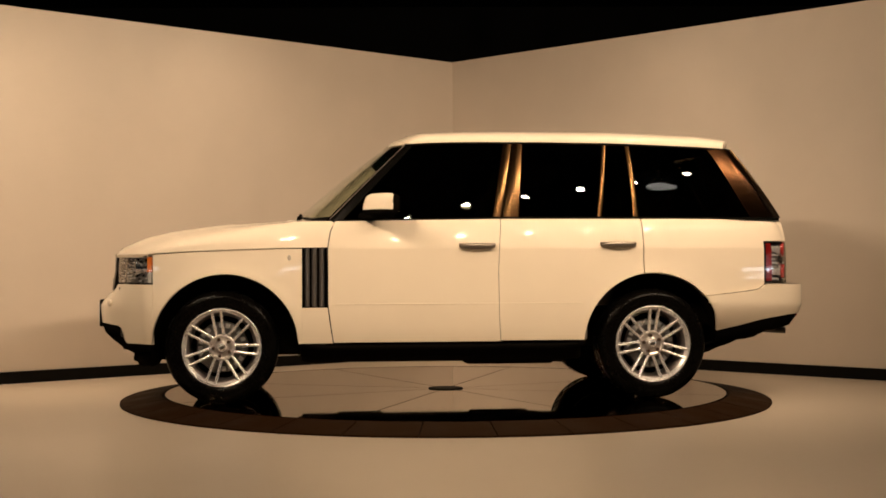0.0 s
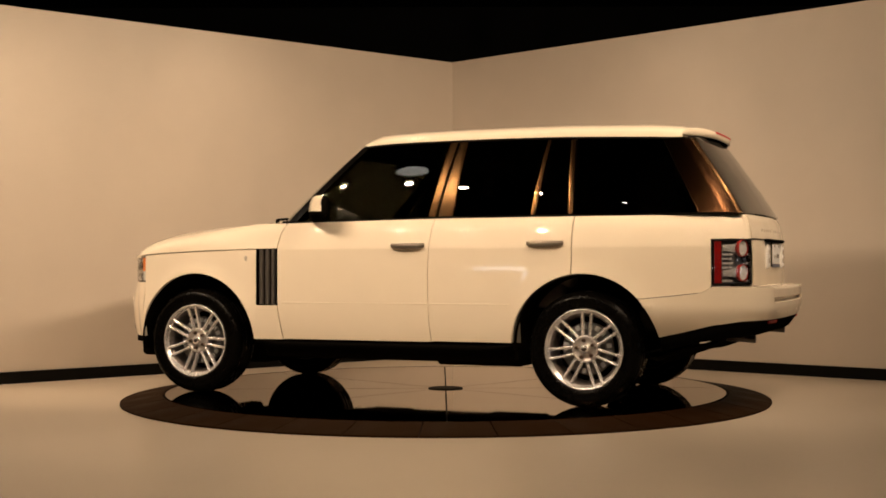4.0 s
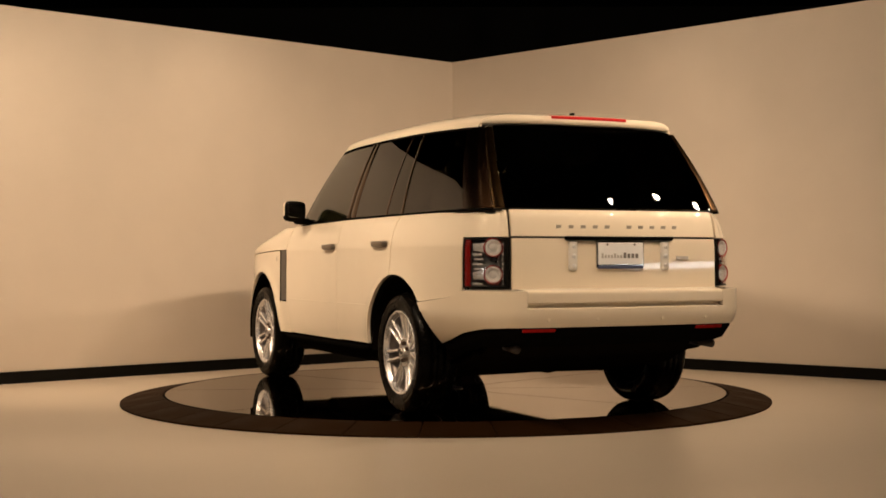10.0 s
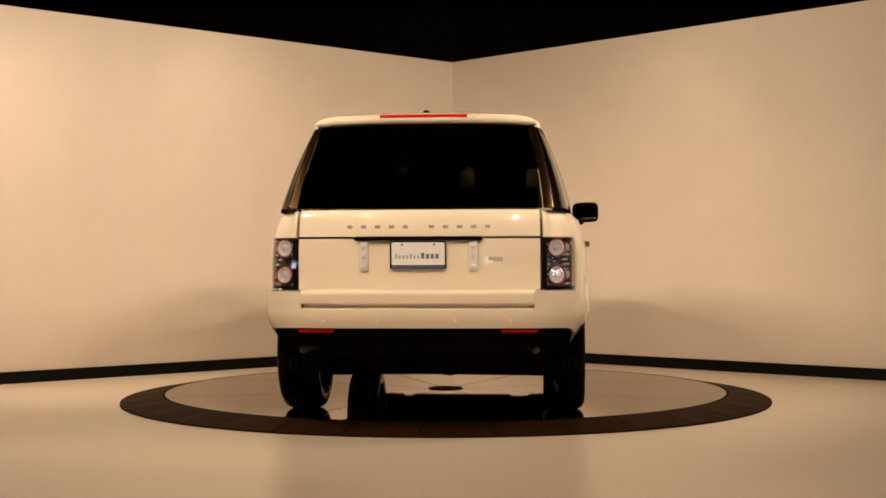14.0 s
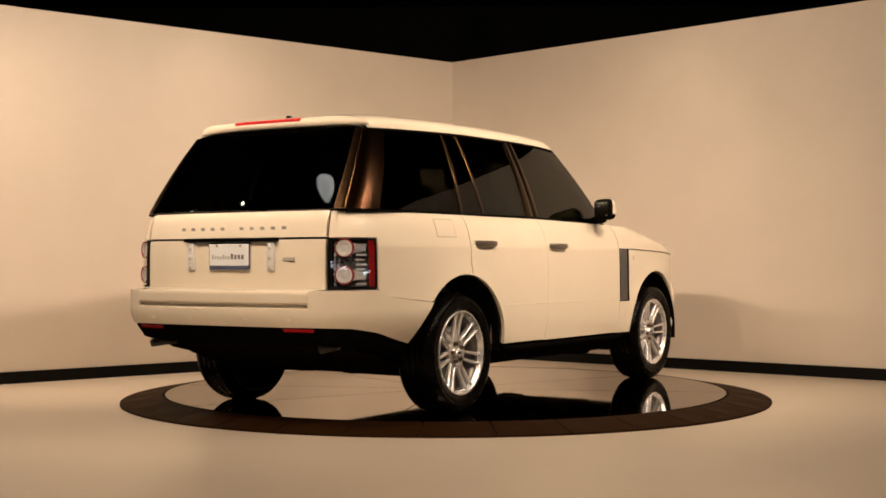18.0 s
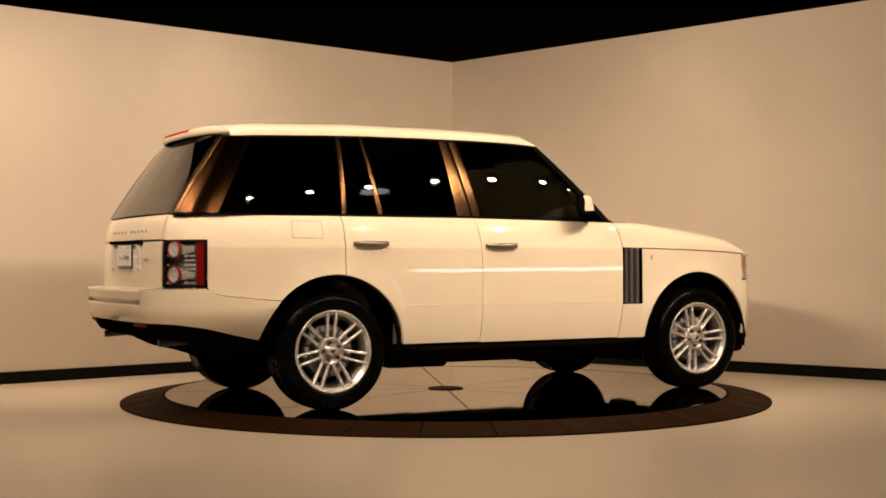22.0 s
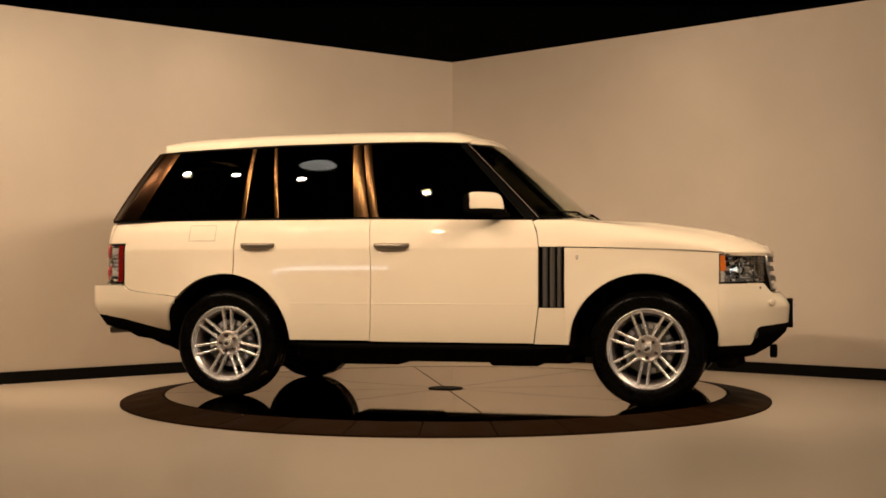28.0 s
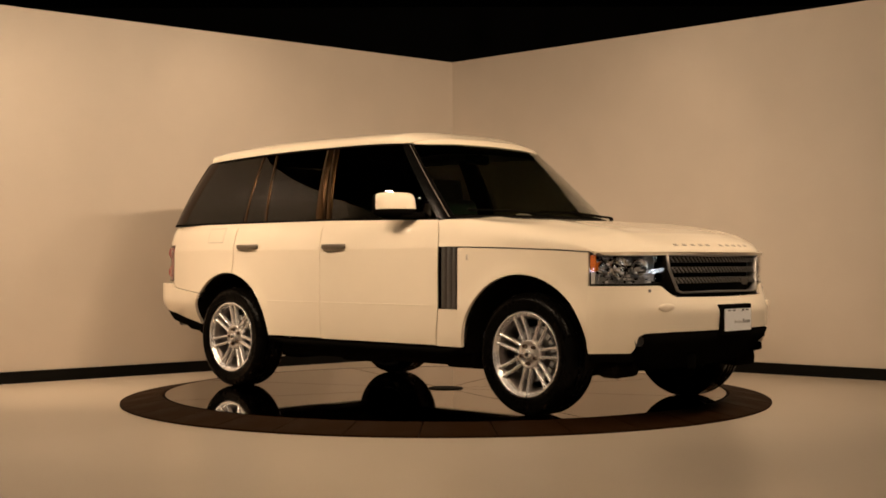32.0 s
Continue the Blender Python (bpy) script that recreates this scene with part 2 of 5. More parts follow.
def wall(name, turn, length, side, h0, h1, thick, out, mat, rise=0.0):
    """A straight slab from the corner, its room face at the corner line moved out by out."""
    d = Vector((math.cos(turn), math.sin(turn), 0))
    n = Vector((-d.y, d.x, 0)) * side
    a, b = CORNER + n * out, CORNER + d * length + n * out
    if out:
        a = a + d * out
    c, e = b - n * thick, a - n * thick
    vs = [(p.x, p.y, z + (rise if z == h1 and p in (b, c) else 0)) for z in (h0, h1) for p in (a, b, c, e)]
    fs = [(0, 1, 2, 3), (4, 5, 6, 7), (0, 1, 5, 4), (1, 2, 6, 5), (2, 3, 7, 6), (3, 0, 4, 7)]
    me = mesh_of(name, vs, fs, mat, False)
    bm = bmesh.new()
    bm.from_mesh(me)
    bmesh.ops.recalc_face_normals(bm, faces=bm.faces)
    bm.to_mesh(me)
    bm.free()
    return new(name, me)


tagged(wall("wall_left", LEFT, 8.2, 1, 0, TALL, 0.16, 0, WALL), "plain beige painted partition wall lit by warm spots", "wall", "", "structure")
tagged(wall("wall_right", RIGHT, 8.2, -1, 0, TALL, 0.16, 0, WALL, 0.09), "plain beige painted partition wall meeting the other in a corner", "wall", "", "structure")
tagged(wall("baseboard_left", LEFT, 8.2, 1, 0, 0.098, 0.0135, 0.014, BASEBOARD), "black vinyl baseboard along the beige wall", "baseboard", "", "structure")
tagged(wall("baseboard_right", RIGHT, 8.2, -1, 0, 0.098, 0.0135, 0.014, BASEBOARD), "black vinyl baseboard along the beige wall", "baseboard", "", "structure")

bm = bmesh.new()
box(bm, -13.2, 9.2, -13.2, 8.2, -0.15, 0)
tagged(part("floor", bm, FLOOR, None), "glossy tan epoxy showroom floor with cloudy sheen", "floor", "", "structure")
bm = bmesh.new()
box(bm, -13.2, 9.2, -13.2, 8.2, 4.4, 4.55)
tagged(part("ceiling", bm, BLACK, None), "black painted showroom ceiling in darkness", "ceiling", "", "structure")
for nm, q in (("wall_far", (-13, 9, 8, 8.15)), ("wall_west", (-13.15, -13, -13, 8))):
    bm = bmesh.new()
    box(bm, *q, 0, 4.4)
    tagged(part(nm, bm, BLACK, None), "dark plain wall closing the showroom", "wall", "", "structure")


def pierced(along, at, a, b, holes, th):
    """A wall along x or y with openings (from, to, sill, head)."""
    bm = bmesh.new()
    cuts = [a]
    q = lambda p0, p1, z0, z1: box(bm, p0, p1, min(at, at + th), max(at, at + th), z0, z1) if along == "x" else box(bm, min(at, at + th), max(at, at + th), p0, p1, z0, z1)
    for h0, h1, z0, z1 in holes:
        q(cuts[-1], h0, 0, 4.4)
        q(h0, h1, 0, z0)
        q(h0, h1, z1, 4.4)
        cuts.append(h1)
    q(cuts[-1], b, 0, 4.4)
    return bm


BACK_HOLES = [(-11.2, -7.8, 1.12, 1.24), (-0.15, 0.2, 1.14, 1.22)]
EAST_HOLES = [(-7.6, -3.9, 0.98, 1.07)]
tagged(part("wall_back", pierced("x", -13, -13, 9.15, BACK_HOLES, -.15), BLACK, None), "dark showroom wall with low daylit windows", "wall", "", "structure")
tagged(part("wall_east", pierced("y", 9, -13, 8, EAST_HOLES, .15), BLACK, None), "dark showroom wall with a low daylit window", "wall", "", "structure")
for h0, h1, z0, z1 in BACK_HOLES:
    bm = bmesh.new()
    box(bm, h0, h1, -13.10, -13.08, z0, z1)
    tagged(part("window_back", bm, DAYLIGHT, None), "narrow frosted window bright with daylight", "window", "", "structure")
for h0, h1, z0, z1 in EAST_HOLES:
    bm = bmesh.new()
    box(bm, 9.08, 9.10, h0, h1, z0, z1)
    tagged(part("window_east", bm, DAYLIGHT, None), "narrow frosted window bright with daylight", "window", "", "structure")

# ---- the turntable ----
R_DECK, R_LIP, R_RAMP = 2.012, 2.027, 2.32
ring = new("turntable_ramp", None)
tagged(ring, "dark brown ramp ring of plates round the turntable", "ramp")
N_PLATE = 33
STEP = 2 * math.pi / N_PLATE


def ramp_plate():
    bm = bmesh.new()
    n = 6
    gap = 0.0042
    prof = [(R_RAMP, 0.0), (R_RAMP, 0.012), (R_LIP + 0.012, DECK + 0.001), (R_LIP, DECK - 0.002), (R_LIP, 0.0)]
    rows = []
    for i in range(n + 1):
        row = []
        for r, z in prof:
            a = lerp(gap / r, STEP - gap / r, i / n)
            row.append(bm.verts.new((r * math.cos(a), r * math.sin(a), z)))
        rows.append(row)
    for i in range(n):
        for j in range(len(prof)):
            k = (j + 1) % len(prof)
            bm.faces.new((rows[i][j], rows[i + 1][j], rows[i + 1][k], rows[i][k]))
    bm.faces.new(rows[0][::-1])
    bm.faces.new(rows[-1])
    bmesh.ops.recalc_face_normals(bm, faces=bm.faces)
    me = bpy.data.meshes.new("ramp_plate")
    bm.to_mesh(me)
    bm.free()
    me.materials.append(RAMP)
    return me


plate_mesh = ramp_plate()
for i in range(N_PLATE):
    ob = part("ramp_plate", plate_mesh, RAMP, ring)
    ob.rotation_euler = (0, 0, radians(266.3) + i * STEP)
v, f = lathe([(2.31, 0.004), (2.31, 0.0), (2.020, 0.0), (2.020, DECK - 0.012)], 120)
me = mesh_of("ramp_base", [(a, c, b) for a, b, c in v], f, RIMLINE)
part("ramp_base", me, RIMLINE, ring)

deck = new("turntable", None)
tagged(deck, "round polished tan turntable with a dark hub", "turntable")


def sector():
    bm = bmesh.new()
    n, gap, r0 = 14, 0.0048, 0.10
    top, low = [], []
    for z, store in ((DECK, top), (DECK - 0.02, low)):
        for rr in (r0, R_DECK):
            for i in range(n + 1):
                a = lerp(gap / rr, math.pi / 4 - gap / rr, i / n)
                store.append(bm.verts.new((rr * math.cos(a), rr * math.sin(a), z)))
    for i in range(n):
        bm.faces.new((top[i], top[n + 1 + i], top[n + 2 + i], top[i + 1]))
        bm.faces.new((top[n + 1 + i], low[n + 1 + i], low[n + 2 + i], top[n + 2 + i]))
    bm.faces.new((top[0], low[0], low[n + 1], top[n + 1]))
    bm.faces.new((top[n], top[2 * n + 1], low[2 * n + 1], low[n]))
    bmesh.ops.recalc_face_normals(bm, faces=bm.faces)
    me = bpy.data.meshes.new("deck_panel")
    bm.to_mesh(me)
    bm.free()
    me.materials.append(DECKM)
    return me


panel_mesh = sector()
for i in range(8):
    ob = part("deck_panel", panel_mesh, DECKM, deck)
    ob.rotation_euler = (0, 0, radians(22.5 + 45 * i))
bm = bmesh.new()
tube(bm, (0, 0, 0.02), (0, 0, DECK + 0.006), 0.135, 40, 0.125)
part("hub_cap", bm, DECKHUB, deck, "round dark hub cover")
bm = bmesh.new()
tube(bm, (0, 0, 0.002), (0, 0, DECK - 0.022), 2.0, 96)
part("deck_base", bm, RIMLINE, deck)

# ---- the car: body lines ----
CAR_AT = (0.127, -0.026, 0.0)
car = new("car", None)
car.location = (0, 0, DECK)
tagged(car, "white full-size five-door luxury off-road car with dark windows", "car")


def cpart(name, data, mat, parent=None, label="", smooth=False):
    return part(name, data, mat, parent or car, label, CAR_AT if parent in (None, car) else (0, 0, 0), smooth)


def cskin(name, pieces, mat, parent=None, label=""):
    ob = skin(name, pieces, mat, parent or car, label)
    ob.location = CAR_AT if parent in (None, car) else (0, 0, 0)
    return ob


# plan outlines from the nose round one side to the tail, at bumper height and at lamp height
PLAN_LOW = [(2.323, 0), (2.306, .30), (2.222, .55), (2.095, .75), (1.985, .852), (1.89, .915), (1.65, .950), (1.3, .965), (.9, .968), (.3, .968), (-.4, .968),
            (-1.1, .968), (-1.6, .964), (-1.95, .948), (-2.2, .915), (-2.395, .868), (-2.52, .785), (-2.582, .655), (-2.608, .35), (-2.614, 0)]
PLAN_HIGH = [(2.205, 0), (2.195, .30), (2.155, .55), (2.07, .74), (1.985, .84), (1.89, .892), (1.65, .938), (1.3, .960), (.9, .966), (.3, .967), (-.4, .967),
             (-1.1, .966), (-1.6, .958), (-1.95, .932), (-2.2, .888), (-2.35, .845), (-2.43, .765), (-2.462, .68), (-2.485, .35), (-2.49, 0)]
U, LOW = spline(PLAN_LOW, 1200)
_, HIGH = spline(PLAN_HIGH, 1200)
XF, XR = 1.418, -1.440   # wheel arch centres
OFF_Z = [.36, .39, .45, .52, .62, .643, .650, .657, .85, 1.014, 1.023, 1.032, 1.07, 1.10, 1.13, 1.16, 1.185, 1.205, 1.225]
OFF_D = [.040, .030, .018, .010, .002, .0010, .0016, .0022, .002, .0042, .0058, .0076, .0165, .0235, .0325, .0435, .056, .073, .105]


def inset(z):
    return float(np.interp(z, OFF_Z, OFF_D))


def ring_point(u, z, mix=None, deep=0.0):
    """Point of the body skin at outline station u and height z; mix 0: bumper outline, 1: lamp outline."""
    w = ease(.52, .80, z) if mix is None else mix
    i = int(np.clip(u / U[-1] * (len(U) - 1), 1, len(U) - 2))
    lo = np.array([np.interp(u, U, LOW[:, k]) for k in (0, 1)])
    hi = np.array([np.interp(u, U, HIGH[:, k]) for k in (0, 1)])
    t = (LOW[i + 1] - LOW[i - 1]) * (1 - w) + (HIGH[i + 1] - HIGH[i - 1]) * w
    t /= np.linalg.norm(t)
    n = np.array([-t[1], t[0]])
    p = lerp(lo, hi, w)
    swell = sum(.011 * math.exp(-((math.hypot(p[0] - xc, z - .372) - .478) / .055) ** 2) for xc in (XF, XR))
    tail = 1 - .42 * ease(16.2, 17.0, u)
    if p[0] < -1.7 and z < .64:
        swell = swell * .4 - .088 * ((.64 - z) / .19) ** 1.6 * ease(-1.70, -1.84, p[0])
    p = p + n * (inset(z) * tail + deep - swell)
    return (p[0], p[1], z)


def station(x, table=HIGH):
    """Outline station on the side at length x."""
    k = (U > 3.2) & (U < 16.4)
    return float(np.interp(-x, -table[k, 0], U[k]))


def side_point(x, z, mix=None, deep=0.0):
    w = ease(.52, .80, z) if mix is None else mix
    return ring_point(lerp(station(x, LOW), station(x, HIGH), w), z, w, deep)


def arch(x, xc):
    d = .478 ** 2 - (x - xc) ** 2
    return .372 + math.sqrt(d) if d > 0 else 0.0


def columns(a, b, arches=(), n=22):
    xs = list(np.linspace(a, b, n))
    for xc in arches:
        for g in np.linspace(2, 178, 40):
            x = xc + .4779 * math.cos(radians(g))
            if min(a, b) + .002 < x < max(a, b) - .002:
                xs.append(x)
    return sorted(set(round(x, 5) for x in xs))


def side_panel(xs, low, top, marks=(1.008, 1.014, 1.023, 1.032, 1.038), sub=4, shift=None, mix=None, th=.022, side=1):
    """Body panel on one side between the curves low(x) and top(x)."""
    floor_max = max(low(x) for x in xs)
    ms = [m for m in marks if m > floor_max + .01 and m < min(top(x) for x in xs) - .005]
    rows = []
    a, b = xs[0], xs[-1]
    for x in xs:
        col = [low(x)] + ms + [top(x)]
        zs = [col[0]]
        for p, q in zip(col[:-1], col[1:]):
            k = 1 if q - p < .03 else max(sub, int((q - p) / .05))
            zs += [lerp(p, q, (i + 1) / k) for i in range(k)]
        rows.append((x, zs))
    n = max(len(z) for _, z in rows)
    out = []
    for x, zs in rows:
        zs = np.interp(np.linspace(0, 1, n), np.linspace(0, 1, len(zs)), zs)
        line = []
        for z in zs:
            xx = x + (shift(z, (x - a) / (b - a)) if shift else 0)
            p = side_point(xx, z, mix)
            line.append((p[0], side * p[1], p[2]))
        out.append(line)
    return sheet(out, th, flip=side > 0)


def ring_panel(us, low, top, rows=8, mix=None, th=.022, side=1, deep=0.0):
    out = []
    for u in us:
        zb, zt = low(u), top(u)
        line = []
        for i in range(rows + 1):
            p = ring_point(u, lerp(zb, zt, i / rows), mix, deep)
            line.append((p[0], side * p[1], p[2]))
        out.append(line)
    return sheet(out, th, flip=side < 0)


G = .0021
SIDES = ((1, "left"), (-1, "right"))


def belt(x):
    return float(np.interp(x, [-2.4, -.4, .7], [1.218, 1.218, 1.200]))


def hood_line(x):
    return float(np.interp(x, [.70, .95, 1.33, 1.70, 1.89, 2.05], [1.024, 1.022, 1.012, .997, .985, .975]))


def door_edge(z):
    return float(np.interp(z, [.40, .51, .64, 1.02, 1.13, 1.19], [.712, .730, .748, .748, .730, .700]))


def b_seam(z):
    return float(np.interp(z, [.40, .56, .86, 1.05, 1.21], [-.400, -.388, -.383, -.392, -.408]))


def bumper_line(x):
    return float(np.interp(-x, [1.79, 2.01, 2.17, 2.215, 2.24], [.690, .712, .730, .745, .772]))


for s, _ in SIDES:
    # front door and rear door
    low = lambda x: .397
    fd = side_panel(columns(-.39, .73, (), 26), low, lambda x: belt(x) - .004,
                    shift=lambda z, k: lerp(b_seam(z) + .39 + G, door_edge(z) - .73 - G, k), side=s)
    cskin("front_door", [fd], PAINT)
    low = lambda x: max(.402, arch(x, XR))
    rd = side_panel(columns(-1.369 + G, -.395, (XR,), 22), low, lambda x: belt(x) - .004, shift=lambda z, k: (b_seam(z) + .395 - G) * k ** 2, side=s)
    cskin("rear_door", [rd], PAINT)
    # fender: over the arch, and the strip under the vent
    low = lambda x: max(.392, arch(x, XF))
    fe = side_panel(columns(.918, 1.886, (XF,), 22), low, lambda x: hood_line(x) - .008, side=s)
    f2 = side_panel(columns(.7505, .9175, (), 6), lambda x: max(.392, arch(x, XF)), lambda x: .627, shift=lambda z, k: (door_edge(z) - .748 + G) * (1 - k), side=s)
    cskin("front_fender", [fe, f2], PAINT)
    # rear quarter
    low = lambda x: max(arch(x, XR), bumper_line(x) + G)
    q1 = side_panel(columns(-2.236, -1.372 - G, (XR,), 22), low, lambda x: belt(x) - .004, side=s)
    us = np.linspace(station(-2.236), 16.93, 12)
    q2 = ring_panel(us, lambda u: 1.064, lambda u: 1.214, 8, 1.0, side=s)
    cskin("rear_quarter", [q1, q2], PAINT)
    # sill
    sill = []
    for x in np.linspace(-.97, .93, 24):
        y = side_point(x, .42)[1]
        tap = .07 * max(0, (abs(x + .02) - .80) / .15) ** 1.3
        sill.append([(x, s * yy, min(zz + tap * .4, .386) if zz < .38 else zz) for yy, zz in ((y - .22, .330), (y - .06, .332), (y - .022, .340), (y - .012, .358), (y - .010, .375), (y - .035, .388))])
    cskin("sill", [sheet(sill, .012, flip=s > 0)], TRIM, None, "black plastic sill under the doors")

# front bumper: painted skin round the nose
def fb_low(u):
    return float(np.interp(abs(u), [0, 1.9, 2.62, 2.80, 2.90, 3.0, 5.3], [.520, .515, .508, .492, .420, .394, .392]))


def fb_top(u):
    return float(np.interp(abs(u), [0, 1.70, 1.84, 1.98, 2.1, 5.3], [.712, .716, .748, .778, .783, .783]))


def fb_mix(z):
    return ease(.62, .80, z)


rows = []
UB = np.concatenate([np.linspace(0, 2.55, 24), np.linspace(2.6, 3.05, 16), np.linspace(3.15, 5.02, 20)])
for u in np.concatenate([-UB[:0:-1], UB]):
    line = []
    for i in range(11):
        z = lerp(fb_low(u), fb_top(u), i / 10)
        p = ring_point(abs(u), z, fb_mix(z))
        line.append((p[0], p[1] * (1 if u > 0 else -1), z))
    rows.append(line)
bumper = cskin("front_bumper", [sheet(rows, .02)], PAINT)

# rear bumper: side wings, middle bar, and the ledge on top
def rb_low(u):
    x = float(np.interp(u, U, LOW[:, 0]))
    z = float(np.interp(-x, [1.87, 1.91, 2.06, 2.24, 2.43, 2.55], [.445, .450, .482, .528, .556, .562]))
    return max(z, arch(x, XR))


for s, _ in SIDES:
    rb = []
    u0, u1 = station(-1.80, LOW), 17.05
    us = sorted(set(list(np.linspace(u0, u1, 40)) + list(np.linspace(u0, station(-1.925, LOW), 14))))
    top = lambda u: min(.764, bumper_line(float(np.interp(u, U, LOW[:, 0]))) - G) if u < station(-2.26, LOW) else .764
    rb.append(ring_panel(us, rb_low, top, 9, 0.0, side=s))
    led = []
    for u in np.linspace(station(-2.25, LOW), 17.05, 14):
        a, b = ring_point(u, .764, 0.0), ring_point(u, .764, 1.0, .01)
        led.append([(lerp(a[0], b[0], k), s * lerp(a[1], b[1], k), .764 + .006 * k) for k in (0, .3, 1)])
    rb.append(sheet(led, 0, flip=s < 0))
    cskin("rear_bumper_corner", rb, PAINT)
mid = []
for u in np.linspace(-2.0, 2.0, 20):
    p = [ring_point(19 - abs(u), z, 0.0) for z in (.562, .582, .604, .626, .648, .662, .668)]
    mid.append([(q[0], q[1] * (1 if u < 0 else -1), q[2]) for q in p] + [(p[-1][0] + .05, p[-1][1] * (1 if u < 0 else -1), .674)])
cskin("rear_bumper", [sheet(mid, 0)], PAINT)

# tailgate: upper door, lower door, sill lip
def gate_strip(z0, z1, mix, n=8, edge=17.02, deep=0.0):
    out = []
    for k in np.linspace(-1, 1, 25):
        u = 19 - abs(k) * (19 - edge)
        p = [ring_point(u, z, mix, deep) for z in np.linspace(z0, z1, n + 1)]
        out.append([(q[0], q[1] * (-1 if k > 0 else 1), q[2]) for q in p])
    return sheet(out, .02)


gate = cskin("tailgate", [gate_strip(1.068, 1.218, 1.0), gate_strip(.772, 1.055, 1.0, 6)], PAINT)
lip = []
for k in np.linspace(-1, 1, 25):
    u = 19 - abs(k) * 1.945
    a, b = ring_point(u, .76, 1.0), ring_point(u, .70, 0.0)
    sy = -1 if k > 0 else 1
    lip.append([(b[0] + .055, sy * b[1], .691), (b[0] + .006, sy * b[1], .693), (b[0], sy * b[1], .700), (b[0], sy * b[1], .705), (b[0], sy * b[1], .725), (b[0], sy * b[1], .743), (b[0], sy * b[1], .749), (b[0] + .004, sy * b[1], .758), (b[0] + .012, sy * b[1], .764), (a[0] + .006, sy * a[1], .775)])
cskin("tailgate_lip", [sheet(lip, 0)], PAINT, gate)
cskin("groove_wall", [gate_strip(.664, .700, 0.0, 2, 17.07, .03)], PAINT, gate)
bm = bmesh.new()
box(bm, -2.53, -2.30, -.62, .62, .674, .679)
cpart("step_groove", bm, SHUT, gate)

# hood
def nose_x(y):
    k = U < 5.2
    return float(np.interp(abs(y), HIGH[k, 1], HIGH[k, 0]))


ZC_X = [.70, .79, 1.03, 1.44, 1.84, 2.00, 2.08, 2.135, 2.175, 2.205, 2.22]
ZC_Z = [1.226, 1.222, 1.212, 1.184, 1.130, 1.096, 1.068, 1.044, 1.019, .990, .978]
rows = []
for t in np.linspace(0, 1, 40) ** 1.5:
    line = []
    for a in np.linspace(0, math.pi, 49):
        c, q = math.cos(a), math.sin(a)
        yq = math.copysign(abs(c) ** (2 / 3.6), c)
        yh = .90 * abs(yq)
        xf = nose_x(min(yh, .885)) + .012
        k = min(a, math.pi - a) / (math.pi / 2)
        if k < .4:
            ye, xr = .9, door_edge(lerp(1.022, 1.196, (k / .4) ** .8)) + .005
        else:
            ye = .885 * (1 - (k - .4) / .6)
            xr = float(np.interp(ye, [0, .35, .62, .78, .84, .885], [.985, .962, .895, .80, .740, .704]))
        x = lerp(xf, xr, t)
        zl = hood_line(x)
        ys = side_point(min(x, 1.99), zl)[1] if x < 1.9 else lerp(side_point(1.89, zl)[1], .80, ease(1.85, 2.35, x))
        xe = x + (nose_x(0) + .012 - xf) * (1 - t) ** 2
        zc = float(np.interp(xe, ZC_X, ZC_Z))
        z = zl + max(zc - zl, .002) * abs(q) ** (2 / 3.6)
        y = yq * ys
        wq = ease(1.55, .85, x)
        if wq > 0:
            if k < .4:
                zb_ = lerp(zl, 1.196, (k / .4) ** .8)
                yb_ = side_point(x, zb_)[1]
            else:
                m_ = (k - .4) / .6
                y0_ = side_point(x, 1.196)[1]
                yb_ = y0_ * (1 - m_) ** 1.0
                zb_ = 1.196 + (max(zc, 1.20) - 1.196) * (1 - (1 - m_) ** 2)
            zb_ = zl + (zb_ - zl) * (max(zc, zl + .01) - zl) / max(1.222 - 1.022, .01) if x > 1.0 else zb_
            y, z = lerp(y, math.copysign(yb_, c) if abs(c) > 1e-9 else 0.0, wq), lerp(z, min(zb_, zc), wq)
        ridge = .010 * math.exp(-((abs(y) - .62) / .07) ** 2) * ease(2.15, 1.9, x)
        if t < 1e-6:
            y = yq * .885
            ridge = 0
        line.append((x, y, z + ridge))
    rows.append(line)
hood = cskin("hood", [sheet(rows, .02)], PAINT)
HOOD = np.array(rows)

# ---- the car: greenhouse ----
GB = [(.955, 0, 1.242), (.93, .35, 1.238), (.865, .62, 1.222), (.765, .80, 1.200), (.68, .862, 1.200), (.3, .874, 1.206), (-.45, .878, 1.220), (-1.3, .872, 1.220),
      (-2.0, .842, 1.220), (-2.265, .812, 1.220), (-2.368, .768, 1.220), (-2.416, .69, 1.222), (-2.438, .36, 1.224), (-2.444, 0, 1.225)]
GT = [(.278, 0, 1.781), (.268, .35, 1.774), (.242, .57, 1.754), (.215, .660, 1.734), (.180, .690, 1.730), (-.08, .703, 1.740), (-.52, .708, 1.744), (-1.2, .700, 1.740),
      (-1.8, .678, 1.722), (-1.975, .662, 1.714), (-2.045, .645, 1.713), (-2.085, .605, 1.716), (-2.117, .32, 1.727), (-2.126, 0, 1.730)]
WU, WB = spline(GB, 1200)
_, WT = spline(GT, 1200)


def wb(x):
    k = (WU > 2.5) & (WU < 10)
    return float(np.interp(-x, -WB[k, 0], WU[k]))


def wt(x):
    k = (WU > 2.5) & (WU < 10)
    return float(np.interp(-x, -WT[k, 0], WU[k]))


